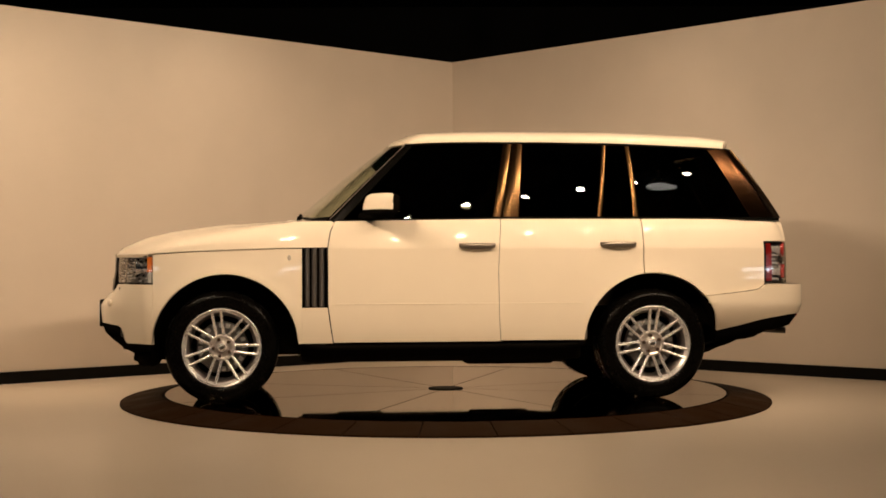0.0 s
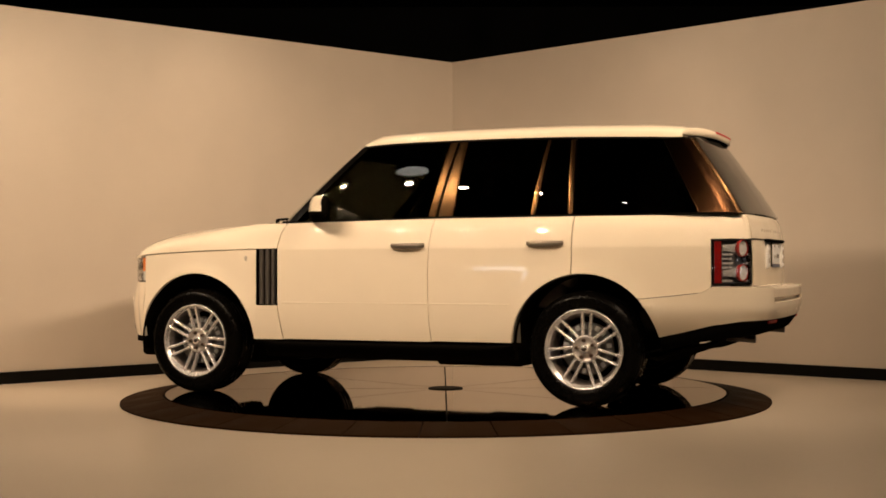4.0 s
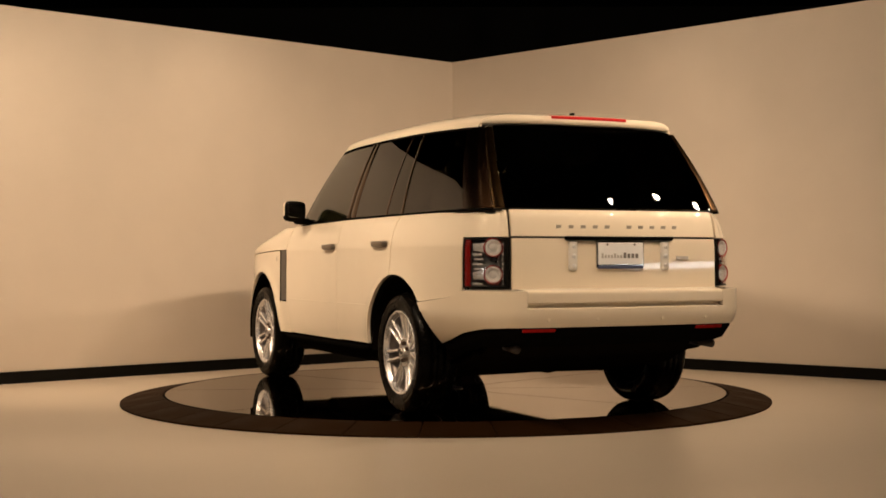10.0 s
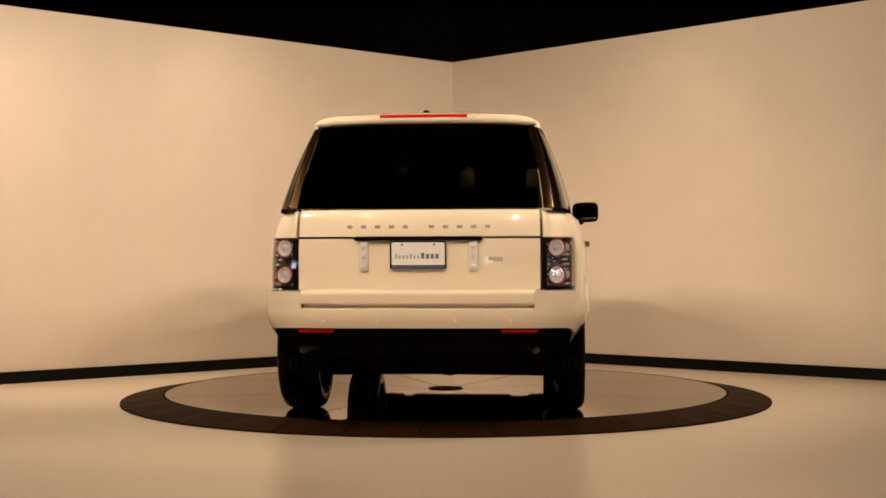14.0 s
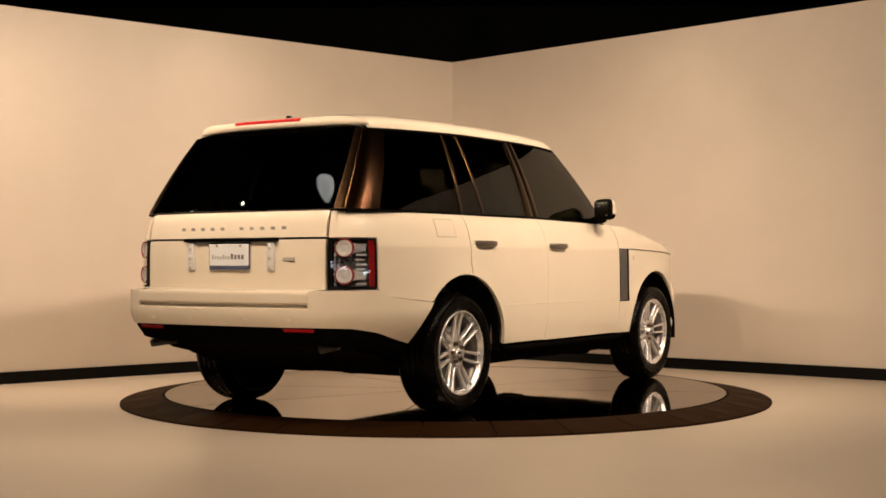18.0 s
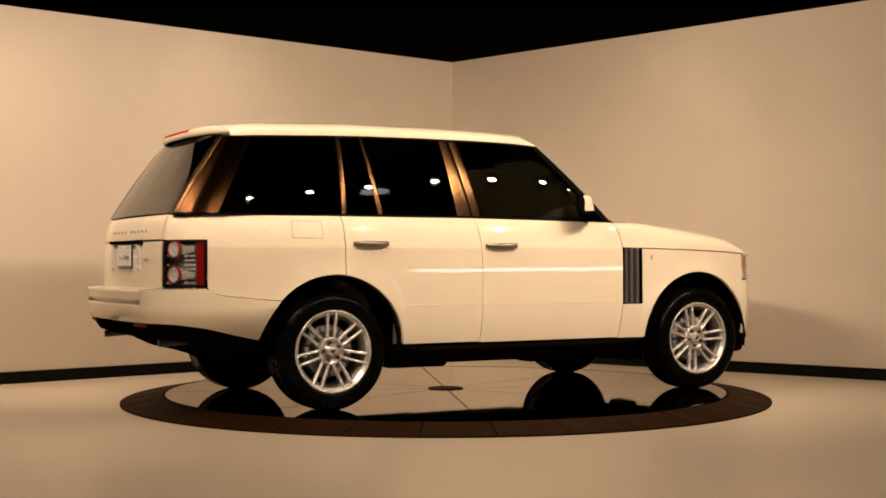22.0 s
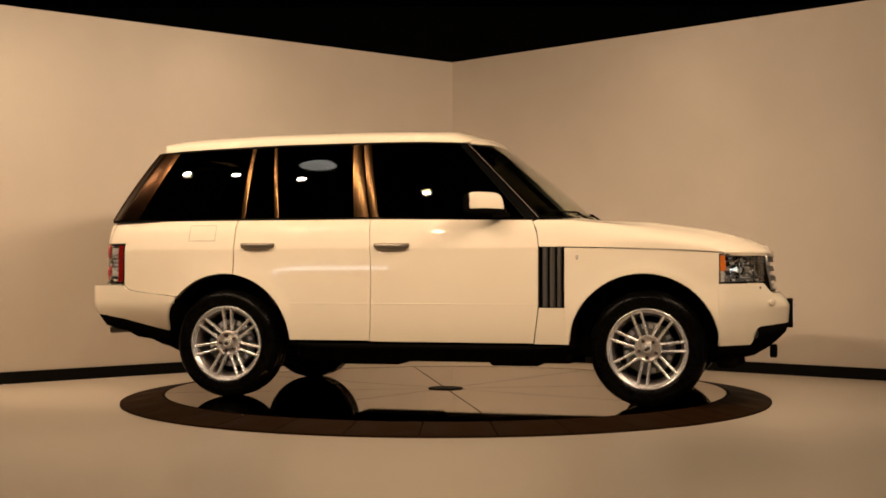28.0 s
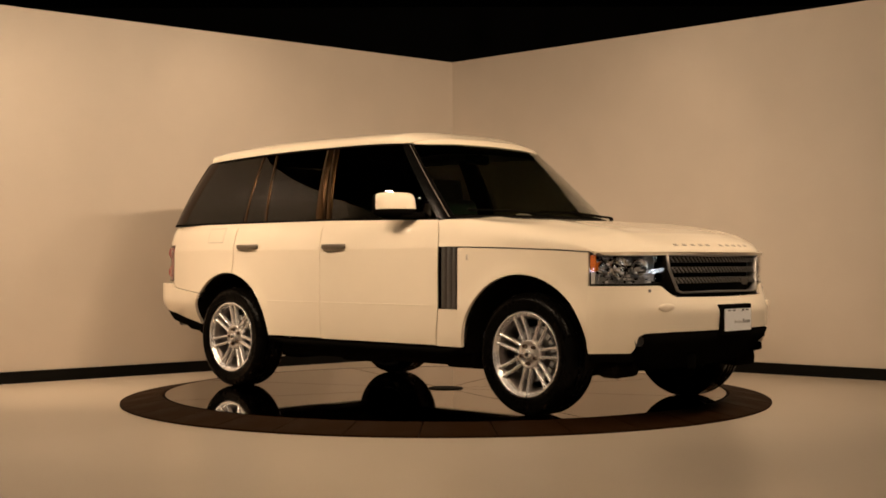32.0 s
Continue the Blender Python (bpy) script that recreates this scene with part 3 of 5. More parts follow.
def pane(b0, t0, b1, t1, nu=12, nv=8, lo=0.0, hi=1.0, deep=0.0, bow=.016, crown=0.0):
    """Points between two slanted edges of the greenhouse; each edge by its stations below and above."""
    out = []
    for i in range(nu + 1):
        k = i / nu
        ub, ut = lerp(b0, b1, k), lerp(t0, t1, k)
        pb = np.array([np.interp(abs(ub), WU, WB[:, j]) for j in range(3)])
        pt = np.array([np.interp(abs(ut), WU, WT[:, j]) for j in range(3)])
        if ub < 0:
            pb[1] = -pb[1]
            pt[1] = -pt[1]
        line = []
        for j in range(nv + 1):
            q = lerp(lo, hi, j / nv)
            p = lerp(pb, pt, q)
            n = np.array([(1 if abs(ub) < 3 else -.9 if abs(ub) > 10 else 0) * .7, np.sign(p[1]) * min(1, abs(p[1]) / .6), .3])
            n /= np.linalg.norm(n)
            line.append(tuple(p + n * (bow * 4 * q * (1 - q) - deep + crown * 4 * k * (1 - k))))
        out.append(line)
    return out


def mirrored(rows):
    return [[(x, -y, z) for x, y, z in line] for line in rows]


def pane_part(name, edges, mat, label="", th=.005, deep=0.0, lo=.012, hi=.975, nu=12, crown=0.0):
    (xb0, xt0), (xb1, xt1) = edges
    r = pane(wb(xb0), wt(xt0), wb(xb1), wt(xt1), nu, 8, lo, hi, deep, .016, crown)
    cskin(name, [sheet(r, th)], mat, None, label)
    cskin(name, [sheet(mirrored(r), th, flip=True)], mat, None, label)


pane_part("front_door_glass", ((.650, .148), (-.352, -.452)), CLEARGLASS, "lightly tinted door glass")
pane_part("b_pillar_trim", ((-.354, -.454), (-.412, -.512)), GLOSS, "gloss black pillar cover", .012, -.001, nu=8, crown=.004)
pane_part("rear_pillar_trim", ((-.424, -.524), (-.528, -.585)), GLOSS, "gloss black pillar cover", .012, -.001, nu=8, crown=.005)
pane_part("rear_door_glass", ((-.532, -.588), (-1.068, -1.142)), PRIVACY, "dark privacy glass")
pane_part("glass_divider", ((-1.070, -1.144), (-1.102, -1.168)), GLOSS, "", .012, -.001, nu=6, crown=.0025)
pane_part("rear_door_quarter_glass", ((-1.104, -1.170), (-1.322, -1.298)), PRIVACY, "dark privacy glass", nu=6)
pane_part("c_pillar_trim", ((-1.324, -1.300), (-1.356, -1.330)), GLOSS, "", .012, -.001, nu=6, crown=.0025)
pane_part("quarter_glass", ((-1.366, -1.340), (-2.155, -1.89)), PRIVACY, "dark privacy glass")
# rear pillar covers, their copper reflection carried by the brown material colour
for b0, t0, b1, t1, nm, wide, pillar_mat in ((wb(-2.157), wt(-1.892), 10.25, 10.25, "d_pillar_trim", 14, DARKREFLECT), (10.285, 10.285, 10.98, 10.98, "tailgate_pillar_trim", 8, GLOSS)):
    r = pane(b0, t0, b1, t1, wide, 8, .012, .985, -.002, .014, .004)
    cskin(nm, [sheet(r, .01)], pillar_mat, None, "gloss black rear pillar cover with a copper reflection in its colour")
    cskin(nm, [sheet(mirrored(r), .01, flip=True)], pillar_mat, None, "gloss black rear pillar cover with a copper reflection in its colour")
r = pane(3.02, 3.02, wb(.655), wt(.150), 8, 8, .0, 1.0, 0)
cskin("a_pillar", [sheet(r, .03)], BLACKGLOSS, None, "gloss black windscreen pillar")
cskin("a_pillar", [sheet(mirrored(r), .03, flip=True)], BLACKGLOSS, None, "gloss black windscreen pillar")
r = pane(-3.0, -3.0, 3.0, 3.0, 28, 12, .01, .985)
cskin("windscreen", [sheet(r, .006)], SCREEN, None, "clear laminated windscreen")
r = pane(-3.0, -3.0, 3.0, 3.0, 28, 3, .80, .965, .008)
cskin("shade_band", [sheet(r, .002)], SHADEBAND, None, "dark green shade band of the windscreen")
# highlight along each windscreen pillar, laid on as a thin pale strip
for s, _ in SIDES:
    r = pane(3.34, 3.34, 3.42, 3.42, 2, 8, .03, .985, -.003)
    cskin("pillar_highlight", [sheet(r if s > 0 else mirrored(r), .004, flip=s < 0)], PILLARGLINT, None, "pale strip standing in for the highlight along the windscreen pillar")
r = pane(11.0, 11.0, 13, 13, 18, 10, .01, 1.0, 0.0, .012)
r2 = mirrored(r)[::-1]
cskin("rear_window", [sheet(r + r2[1:], .006)], PRIVACY, None, "dark rear window")
for nm, edges in (("b_pillar", ((-.335, -.435), (-.545, -.602))), ("window_post", ((-1.055, -1.130), (-1.118, -1.185))), ("c_pillar", ((-1.305, -1.282), (-1.385, -1.358)))):
    pane_part(nm, edges, SHELL, "dark inner pillar lining", .02, .022, nu=4)
# drip seals over and under the side glass
for s, _ in SIDES:
    for lo, hi, nm in ((-.012, .012, "belt_seal"), (.972, 1.0, "window_frame")):
        r = pane(wb(.69), wt(.17), 10.2, 10.2, 44, 2, lo, hi, -.004, .016)
        r = r if s > 0 else mirrored(r)
        cskin(nm, [sheet(r, .012, flip=s < 0)], TRIM)

# roof
rows, liner = [], []
RZ_X = [-2.165, -2.09, -1.95, -1.8, -1.2, -.6, -.2, .10, .20, .272]
RZ_Z = [1.773, 1.794, 1.818, 1.832, 1.850, 1.851, 1.846, 1.834, 1.824, 1.800]
for t in [*np.linspace(0, .06, 9)[:-1], *np.linspace(.06, 1, 42)]:
    line = []
    for a in np.linspace(0, math.pi, 41):
        c, q = math.cos(a), math.sin(a)
        yq = math.copysign(abs(c) ** (2 / 3.2), c)
        k = abs(yq)
        kk = WU < 4.01
        xf = float(np.interp(k * .69, WT[kk, 1], WT[kk, 0]))
        xr = -2.162 + .145 * k ** 3
        x = lerp(xf, xr, t)
        side = (WU > 3.8) & (WU < 10)
        yr = float(np.interp(-x, -WT[side, 0], WT[side, 1])) if x > -2.0 else lerp(.658, .640, (-x - 2.0) / .19)
        zt = float(np.interp(-x, -WT[side, 0], WT[side, 2])) if x > -2.0 else lerp(1.714, 1.722, (-x - 2.0) / .19)
        zc = float(np.interp(x + (.272 - xf) * (1 - t), RZ_X, RZ_Z))
        z = zt + (zc - zt) * abs(q) ** (2 / 3.2)
        zf = float(np.interp(k * .69, WT[kk, 1], WT[kk, 2])) + .003
        z = lerp(min(z, zf), z, min(1, t / .06) ** .6)
        line.append((x, yq * (yr + .004), z + .002))
    rows.append(line)
    liner.append([(x, y * .97, z - .045) for x, y, z in line])
cskin("roof", [sheet(rows, .018)], PAINT)
cskin("headliner", [sheet(liner, 0)], LEATHER)
edge, under = [], []
for x, y, z in rows[-1]:
    k = min(1.0, abs(y) / .62)
    low = min(z - .004, 1.734 - .006 * k * k)
    edge.append([(x, y, z), (x - .002, y, lerp(z, low, .4)), (x + .006, y * .997, lerp(z, low, .85)), (x + .016, y * .995, low)])
    under.append([(x + .016, y * .995, low + .003), (x + .026, y * .985, low + .006), (x + .06, y * .97, 1.736)])
cskin("roof_spoiler", [sheet(edge, 0)], PAINT, None, "white rear edge of the roof")
cskin("spoiler_underside", [sheet(under, 0)], TRIM)
lamp = []
for k in np.linspace(-1, 1, 17):
    y = k * .255
    lamp.append([(-2.164 + .006 * k * k, y, 1.764), (-2.167 + .006 * k * k, y, 1.774), (-2.150 + .006 * k * k, y, 1.784), (-2.13 + .006 * k * k, y, 1.786)])
cskin("high_brake_light", [sheet(lamp, .008, flip=True)], RED, None, "red high brake light strip")
bm = bmesh.new()
tube(bm, (-1.95, 0, 1.80), (-1.95, 0, 1.829), .026, 16, .016)
cpart("roof_antenna", bm, TRIM, None, "small dark roof antenna")

# roof edge folding down over the top of the windscreen
r = pane(-2.97, -2.97, 2.97, 2.97, 28, 40, 0, 1, -.003)
header = []
for i, line in enumerate(r):
    k = abs(i / 14 - 1)
    q0 = 1 - .072 * (1 - k ** 3)
    header.append([tuple(np.array([np.interp(q * 40, np.arange(41), [p[j] for p in line]) for j in range(3)]) - (0, 0, .002 * (q == q0))) for q in (q0, q0 + .006, lerp(q0, 1, .5), 1)])
cskin("roof_header", [sheet(header, .006)], PAINT, None, "white front edge of the roof")

# ---- the car: wheels ----
def wheel_meshes():
    out = {}
    R = .370
    prof = [(.246, -.100), (.262, -.118), (.30, -.128), (.328, -.127), (.350, -.116), (.363, -.098), (R, -.075), (R + .001, -.04), (R - .006, -.038), (R - .006, -.030), (R + .001, -.028),
            (R + .001, .004), (R - .006, .006), (R - .006, .014), (R + .001, .016), (R + .001, .04), (R - .006, .042), (R - .006, .05), (R, .052), (R, .075), (.363, .098), (.350, .116), (.328, .127), (.314, .1285), (.311, .1265), (.30, .128), (.272, .122), (.258, .114), (.246, .100)]
    v, f = lathe(prof, 72, True)
    out["tyre"] = mesh_of("tyre", v, f, RUBBER)
    v, f = lathe([(.240, .088), (.250, .104), (.259, .111), (.259, .117), (.254, .120), (.247, .117), (.242, .109), (.236, .100), (.230, .096), (.228, .088)], 72, True)
    out["rim"] = mesh_of("rim", v, f, ALLOY)
    v, f = lathe([(.246, -.10), (.228, -.09), (.212, -.02), (.218, .06), (.236, .090), (.230, .090), (.212, .058), (.205, -.02), (.222, -.09)], 72, True)
    out["barrel"] = mesh_of("barrel", v, f, BARREL)
    v, f = lathe([(.06, .015), (.165, .015), (.168, .01), (.168, -.012), (.165, -.016), (.06, -.016)], 48, True)
    out["brake_disc"] = mesh_of("brake_disc", v, f, STEEL)
    # one spoke: a tapered, rounded bar that dips towards the hub
    rows = []
    for t in np.linspace(0, 1, 9):
        r = lerp(.066, .240, t)
        y = .080 + .026 * t ** 1.5
        w = .0088 + .003 * (1 - t) ** 3 + .004 * t ** 5
        d = .030
        c = .0215 + .009 * t
        rows.append([(r, y - d, c - w), (r, y - .006, c - w), (r, y, c - w * .55), (r, y + .001, c), (r, y, c + w * .55), (r, y - .006, c + w), (r, y - d, c + w)])
    out["spoke"] = rows
    v, f = lathe([(.001, .098), (.028, .098), (.033, .094), (.036, .079), (.044, .072), (.062, .072), (.070, .078), (.078, .085), (.085, .082), (.088, .070), (.088, .03), (.001, .03)], 40)
    out["hub"] = mesh_of("hub", v, f, HUBMETAL)
    v, f = lathe([(.001, .103), (.024, .1025), (.028, .100), (.028, .09), (.001, .09)], 32)
    out["cap"] = mesh_of("centre_cap", v, f, ALLOY)
    v, f = lathe([(.001, .1045), (.012, .1042), (.0135, .103), (.0135, .10)], 24)
    out["emblem"] = mesh_of("cap_emblem", [(a * 1.25, b, c * .8) for a, b, c in v], f, ALLOYDARK)
    return out


WM = wheel_meshes()


def wheel(x, y, z, side, turn):
    v, f = lathe([(.001, -.05), (.12, -.05), (.20, -.085), (.243, -.103), (.243, -.106), (.001, -.106)], 40)
    w = cpart("wheel", mesh_of("wheel", v, f, SHELL), SHELL, None, "alloy wheel with seven twin spokes and black tyre")
    w.matrix_basis = Matrix.Translation(Vector(CAR_AT) + Vector((x, y, z))) @ Euler((0, 0, 0 if side > 0 else math.pi)).to_matrix().to_4x4() @ Euler((0, radians(turn), 0)).to_matrix().to_4x4()
    part("tyre", WM["tyre"], RUBBER, w, "black road tyre")
    part("rim", WM["rim"], ALLOY, w, "silver alloy rim")
    part("barrel", WM["barrel"], BARREL, w, "shaded inner rim barrel")
    part("brake_disc", WM["brake_disc"], STEEL, w, "steel brake disc")
    part("hub", WM["hub"], HUBMETAL, w)
    part("centre_cap", WM["cap"], ALLOY, w, "silver centre cap")
    part("cap_emblem", WM["emblem"], ALLOYDARK, w, "dark oval emblem")
    for i in range(7):
        for k in (1, -1):
            ob = part("spoke", SPOKE[k], ALLOY, w)
            ob.rotation_euler = (0, i * 2 * math.pi / 7, 0)
    for i in range(5):
        a = i * 2 * math.pi / 5 + .3
        ob = part("lug_nut", NUT, LUG, w, "", (.056 * math.cos(a), 0, .056 * math.sin(a)))
    for i in range(20):
        ob = part("disc_vane", VANES, SILVERED, w)
        ob.rotation_euler = (0, i * 2 * math.pi / 20, 0)
    bm = bmesh.new()
    box(bm, -.075, .075, -.045, .040, .085, .165, .015)
    cal = part("brake_caliper", bm, STEEL, w)
    cal.rotation_euler = (0, radians(120), 0)
    return w


def spoke_mesh(k):
    rows = [[(x, y, z * k) for x, y, z in line] for line in WM["spoke"]]
    v, f, s = sheet(rows, 0, flip=k > 0)
    me = mesh_of("spoke", v, f, ALLOY)
    return me


SPOKE = {k: spoke_mesh(k) for k in (1, -1)}
bm = bmesh.new()
tube(bm, (0, .070, 0), (0, .096, 0), .0145, 6, .011)
VANES = bpy.data.meshes.new("disc_vane")
vb = bmesh.new()
bmesh.ops.create_cube(vb, size=1, matrix=Matrix.Translation((.143, .020, 0)) @ Matrix.Diagonal((.030, .010, .027, 1)))
vb.to_mesh(VANES)
vb.free()
VANES.materials.append(SILVERED)
NUT = bpy.data.meshes.new("lug_nut")
bm.to_mesh(NUT)
bm.free()
NUT.materials.append(LUG)
for x, y, sd, tn in ((1.440, .815, 1, 21.4), (-1.440, .815, 1, 8.9), (1.440, -.815, -1, 30.2), (-1.440, -.815, -1, 12.9)):
    wheel(x, y, .369, sd, tn)

# wheel housings and underbody
for xc in (XF, XR):
    for s, _ in SIDES:
        rows = []
        for g in np.linspace(-9 if xc > 0 else -2, 182, 30):
            a = radians(g)
            r = .470
            tuck = .10 * ease(145, 176, g) if xc < 0 else 0
            rows.append([(xc + r * math.cos(a), s * yy, .372 + r * math.sin(a)) for yy in (.58, .70, .80 - tuck * .5, .925 - tuck)])
        p1 = sheet(rows, 0, flip=s > 0)
        rows = []
        for g in np.linspace(-9 if xc > 0 else -2, 182, 30):
            a = radians(g)
            rows.append([(xc + r * math.cos(a), s * .58, .372 + r * math.sin(a)) for r in (.02, .25, .47)])
        p2 = sheet(rows, 0, flip=s < 0)
        cskin("wheel_housing", [p1, p2], SHELL, None, "black wheel housing liner")
bm = bmesh.new()
box(bm, -.97, .93, -.82, .82, .262, .40, .03)
cpart("underbody", bm, SHELL, None, "black floor pan and chassis")
for nm, q in (("engine_guard", (.72, 2.02, -.57, .57, .30, .95)), ("rear_floor", (-1.80, -.96, -.57, .57, .33, .62)), ("spare_wheel_well", (-2.40, -1.75, -.74, .74, .475, .64)),
              ("chassis_rail", (-.95, .90, .46, .56, .238, .312)), ("chassis_rail", (-.95, .90, -.56, -.46, .238, .312)), ("front_crossmember", (1.15, 1.36, -.42, .42, .185, .305)),
              ("rear_crossmember", (-1.36, -1.14, -.50, .50, .205, .335)), ("fuel_tank", (-.86, -.22, .08, .42, .205, .318)), ("gearbox_guard", (-.10, .86, -.19, .19, .212, .318)), ("catalyst", (.30, .66, -.42, -.24, .205, .29)), ("silencer", (-.80, -.34, -.40, -.12, .200, .29))):
    bm = bmesh.new()
    box(bm, *q, .025)
    cpart(nm, bm, SHELL)
bm = bmesh.new()
tube(bm, (1.2, -.05, .29), (-1.25, -.05, .28), .036, 12)
cpart("propshaft", bm, SHELL, None, "", True)
bm = bmesh.new()
tube(bm, (.95, -.33, .265), (-1.05, -.29, .245), .034, 12)
cpart("exhaust_pipe", bm, SHELL, None, "dark exhaust pipe along the floor", True)
for xx in (1.44, -1.44):
    bm = bmesh.new()
    tube(bm, (xx, -.70, .36), (xx, .70, .36), .045, 12)
    cpart("axle", bm, SHELL)
    bm = bmesh.new()
    bmesh.ops.create_uvsphere(bm, u_segments=14, v_segments=8, radius=.14, matrix=Matrix.Translation((xx, -.1, .345)))
    cpart("differential", bm, SHELL, None, "", True)
    for s, _ in SIDES:
        bm = bmesh.new()
        tube(bm, (xx + .12, s * .12, .25), (xx + .02, s * .70, .235), .026, 8)
        tube(bm, (xx - .12, s * .12, .25), (xx - .02, s * .70, .235), .026, 8)
        cpart("lower_arm", bm, SHELL)
for s, _ in SIDES:
    bm = bmesh.new()
    tube(bm, (-2.22, s * .50, .475), (-1.75, s * .50, .425), .05, 16)
    cpart("exhaust", bm, SHELL, None, "dark exhaust silencer under the tail", True)
rows = []
for y in np.linspace(-.74, .74, 9):
    k = .035 * (abs(y) / .74) ** 4
    rows.append([(x, y, z + k) for x, z in ((-1.70, .36), (-1.79, .275), (-1.87, .26), (-1.95, .295), (-2.02, .315), (-2.10, .352), (-2.20, .362), (-2.28, .40), (-2.32, .47))])
cskin("rear_undertray", [sheet(rows, .02, flip=True)], SHELL, None, "black undertray below the load floor")
for s, _ in SIDES:
    bm = bmesh.new()
    tube(bm, (-2.20, s * .62, .455), (-2.465, s * .65, .438), .024, 14)
    cpart("exhaust_tip", bm, ALLOYDARK, None, "dark exhaust tail pipe", True)
bm = bmesh.new()
box(bm, -2.42, -2.10, -.40, .40, .462, .50, .02)
cpart("tow_bar", bm, SHELL, None, "black tow hitch under the bumper")

# rear valance, black, with red reflectors
rows = []
V_END = station(-1.925, LOW)
for k in np.linspace(-1, 1, 61):
    u = 19 - abs(k) * (19 - V_END)
    sy = -1 if k > 0 else 1
    zt = rb_low(u) - .002
    a, b = ring_point(u, zt, 0.0, .012), ring_point(u, zt, 0.0, .05)
    rows.append([(b[0] + .10, sy * b[1] * .97, zt - .110), (b[0] + .012, sy * b[1], zt - .082), (a[0], sy * a[1], zt - .012), (a[0], sy * a[1], zt)])
cskin("rear_valance", [sheet(rows, .015)], TRIM, None, "black plastic rear valance")
for s, _ in SIDES:
    us = np.linspace(16.95, 17.65, 8)
    cskin("rear_reflector", [ring_panel(us, lambda u: .537, lambda u: .551, 2, 0.0, .008, s, -.003)], RED, None, "red reflector strip")

# ---- the car: lamps ----
def disc_mesh(profile, mat, name, n=32):
    v, f = lathe(profile, n)
    return mesh_of(name, v, f, mat)


for s, _ in SIDES:
    us = np.linspace(station(-2.242), 16.95, 14)
    body = cskin("tail_lamp", [ring_panel(us, lambda u: .779, lambda u: 1.058, 8, 1.0, .01, s, .050)], LAMPBACK, None, "clear and red tail lamp unit")
    cskin("lens", [ring_panel(us, lambda u: .779, lambda u: 1.058, 8, 1.0, .004, s, .002)], LENS, body, "clear outer lens")
    rim_t = [ring_panel(us, lambda u: a, lambda u: b, 2, 1.0, .03, s, .004) for a, b in ((.779, .789), (1.048, 1.058))]
    rim_t += [ring_panel(np.linspace(us[0], us[0] + .08, 4), lambda u: .789, lambda u: 1.048, 4, 1.0, .03, s, .004),
              ring_panel(np.linspace(us[-1] - .16, us[-1], 4), lambda u: .789, lambda u: 1.048, 4, 1.0, .03, s, .004)]
    cskin("bezel", rim_t, RIMLINE, body, "black lamp bezel")
    ur = np.linspace(us[0] + .09, us[0] + .37, 6)
    cskin("red_strip", [ring_panel(ur, lambda u: .79, lambda u: 1.047, 6, 1.0, .01, s, .006)], REDDARK, body, "red side strip")
    cells = []
    for i in range(9):
        z0 = .798 + i * .0272
        for ua, w in ((us[0] + .42, .30), (us[0] + .76, .22), (us[-1] - .30, .10)):
            cells.append(ring_panel(np.linspace(ua, ua + w, 4), lambda u: z0, lambda u: z0 + .011, 2, 1.0, .012, s, .020 + .012 * (i % 2)))
    cskin("reflector_cells", cells, LAMPWHITE, body, "chrome reflector cells")
    sparkle = random.Random(5)
    bits = []
    for i in range(26):
        ua, z0 = sparkle.uniform(15.62, 16.62), sparkle.uniform(.90, .965) if i % 3 else sparkle.uniform(.80, 1.03)
        wd, hg, dp = sparkle.uniform(.04, .11), sparkle.uniform(.006, .014), .018 + .02 * sparkle.random()
        bits.append(ring_panel(np.linspace(ua, ua + wd, 3), lambda u: z0, lambda u: z0 + hg, 2, 1.0, .01, s, dp))
    cskin("bright_facets", bits, CHROME, body, "bright chrome facets between the lamps")
    for zz in (1.004, .853):
        u0, u1 = us[0] + .46, 15.76
        rise = lambda u: .016 + .020 * ease(u0, u1, u)
        wing = [ring_panel(np.linspace(u0, u1, 7), lambda u: zz - rise(u), lambda u: zz + rise(u), 5, 1.0, .012, s, .020)]
        cskin("reflector_wing", wing, SILVERED, body, "silvered side reflector")
        c = ring_point(15.86, zz, 1.0, .020)
        turn = Vector((-.90, s * .36, 0)).to_track_quat("Y", "Z").to_matrix().to_4x4()
        m = Matrix.Translation((c[0], s * c[1], c[2])) @ turn @ Matrix.Diagonal((1.12, 1, 1.12, 1))
        ob = part("round_lamp", disc_mesh([(.001, .001), (.011, .004), (.013, .001), (.027, .003), (.029, .006), (.040, .010), (.042, .004), (.042, -.02)], LAMPWHITE, "round_lamp"), LAMPWHITE, body, "round clear lamp")
        ob.matrix_basis = m
        ob = part("lamp_ring", disc_mesh([(.0425, -.01), (.0435, .013), (.0455, .0155), (.048, .013), (.0485, -.01)], LAMPRING, "lamp_ring"), LAMPRING, body, "dark red ring")
        ob.matrix_basis = m

    # head lamp
    uh = np.linspace(1.90, 4.98, 22)
    zt = lambda u: .966 if u < 2 else .972
    zb = lambda u: float(np.interp(u, [1.9, 2.25, 2.6, 5], [.795, .789, .787, .787]))
    hl = cskin("head_lamp", [ring_panel(uh, zb, zt, 6, 1.0, .01, s, .085)], LAMPGREY, None, "clear head lamp with chrome projectors")
    cskin("lens", [ring_panel(uh, zb, zt, 8, 1.0, .004, s, .004)], LENS, hl, "clear polycarbonate lens")
    cskin("bezel", [ring_panel(uh, zb, lambda u: zb(u) + .006, 2, 1.0, .08, s, .006), ring_panel(uh, lambda u: zt(u) - .006, zt, 2, 1.0, .08, s, .006)], RIMLINE, hl, "black lamp bezel")
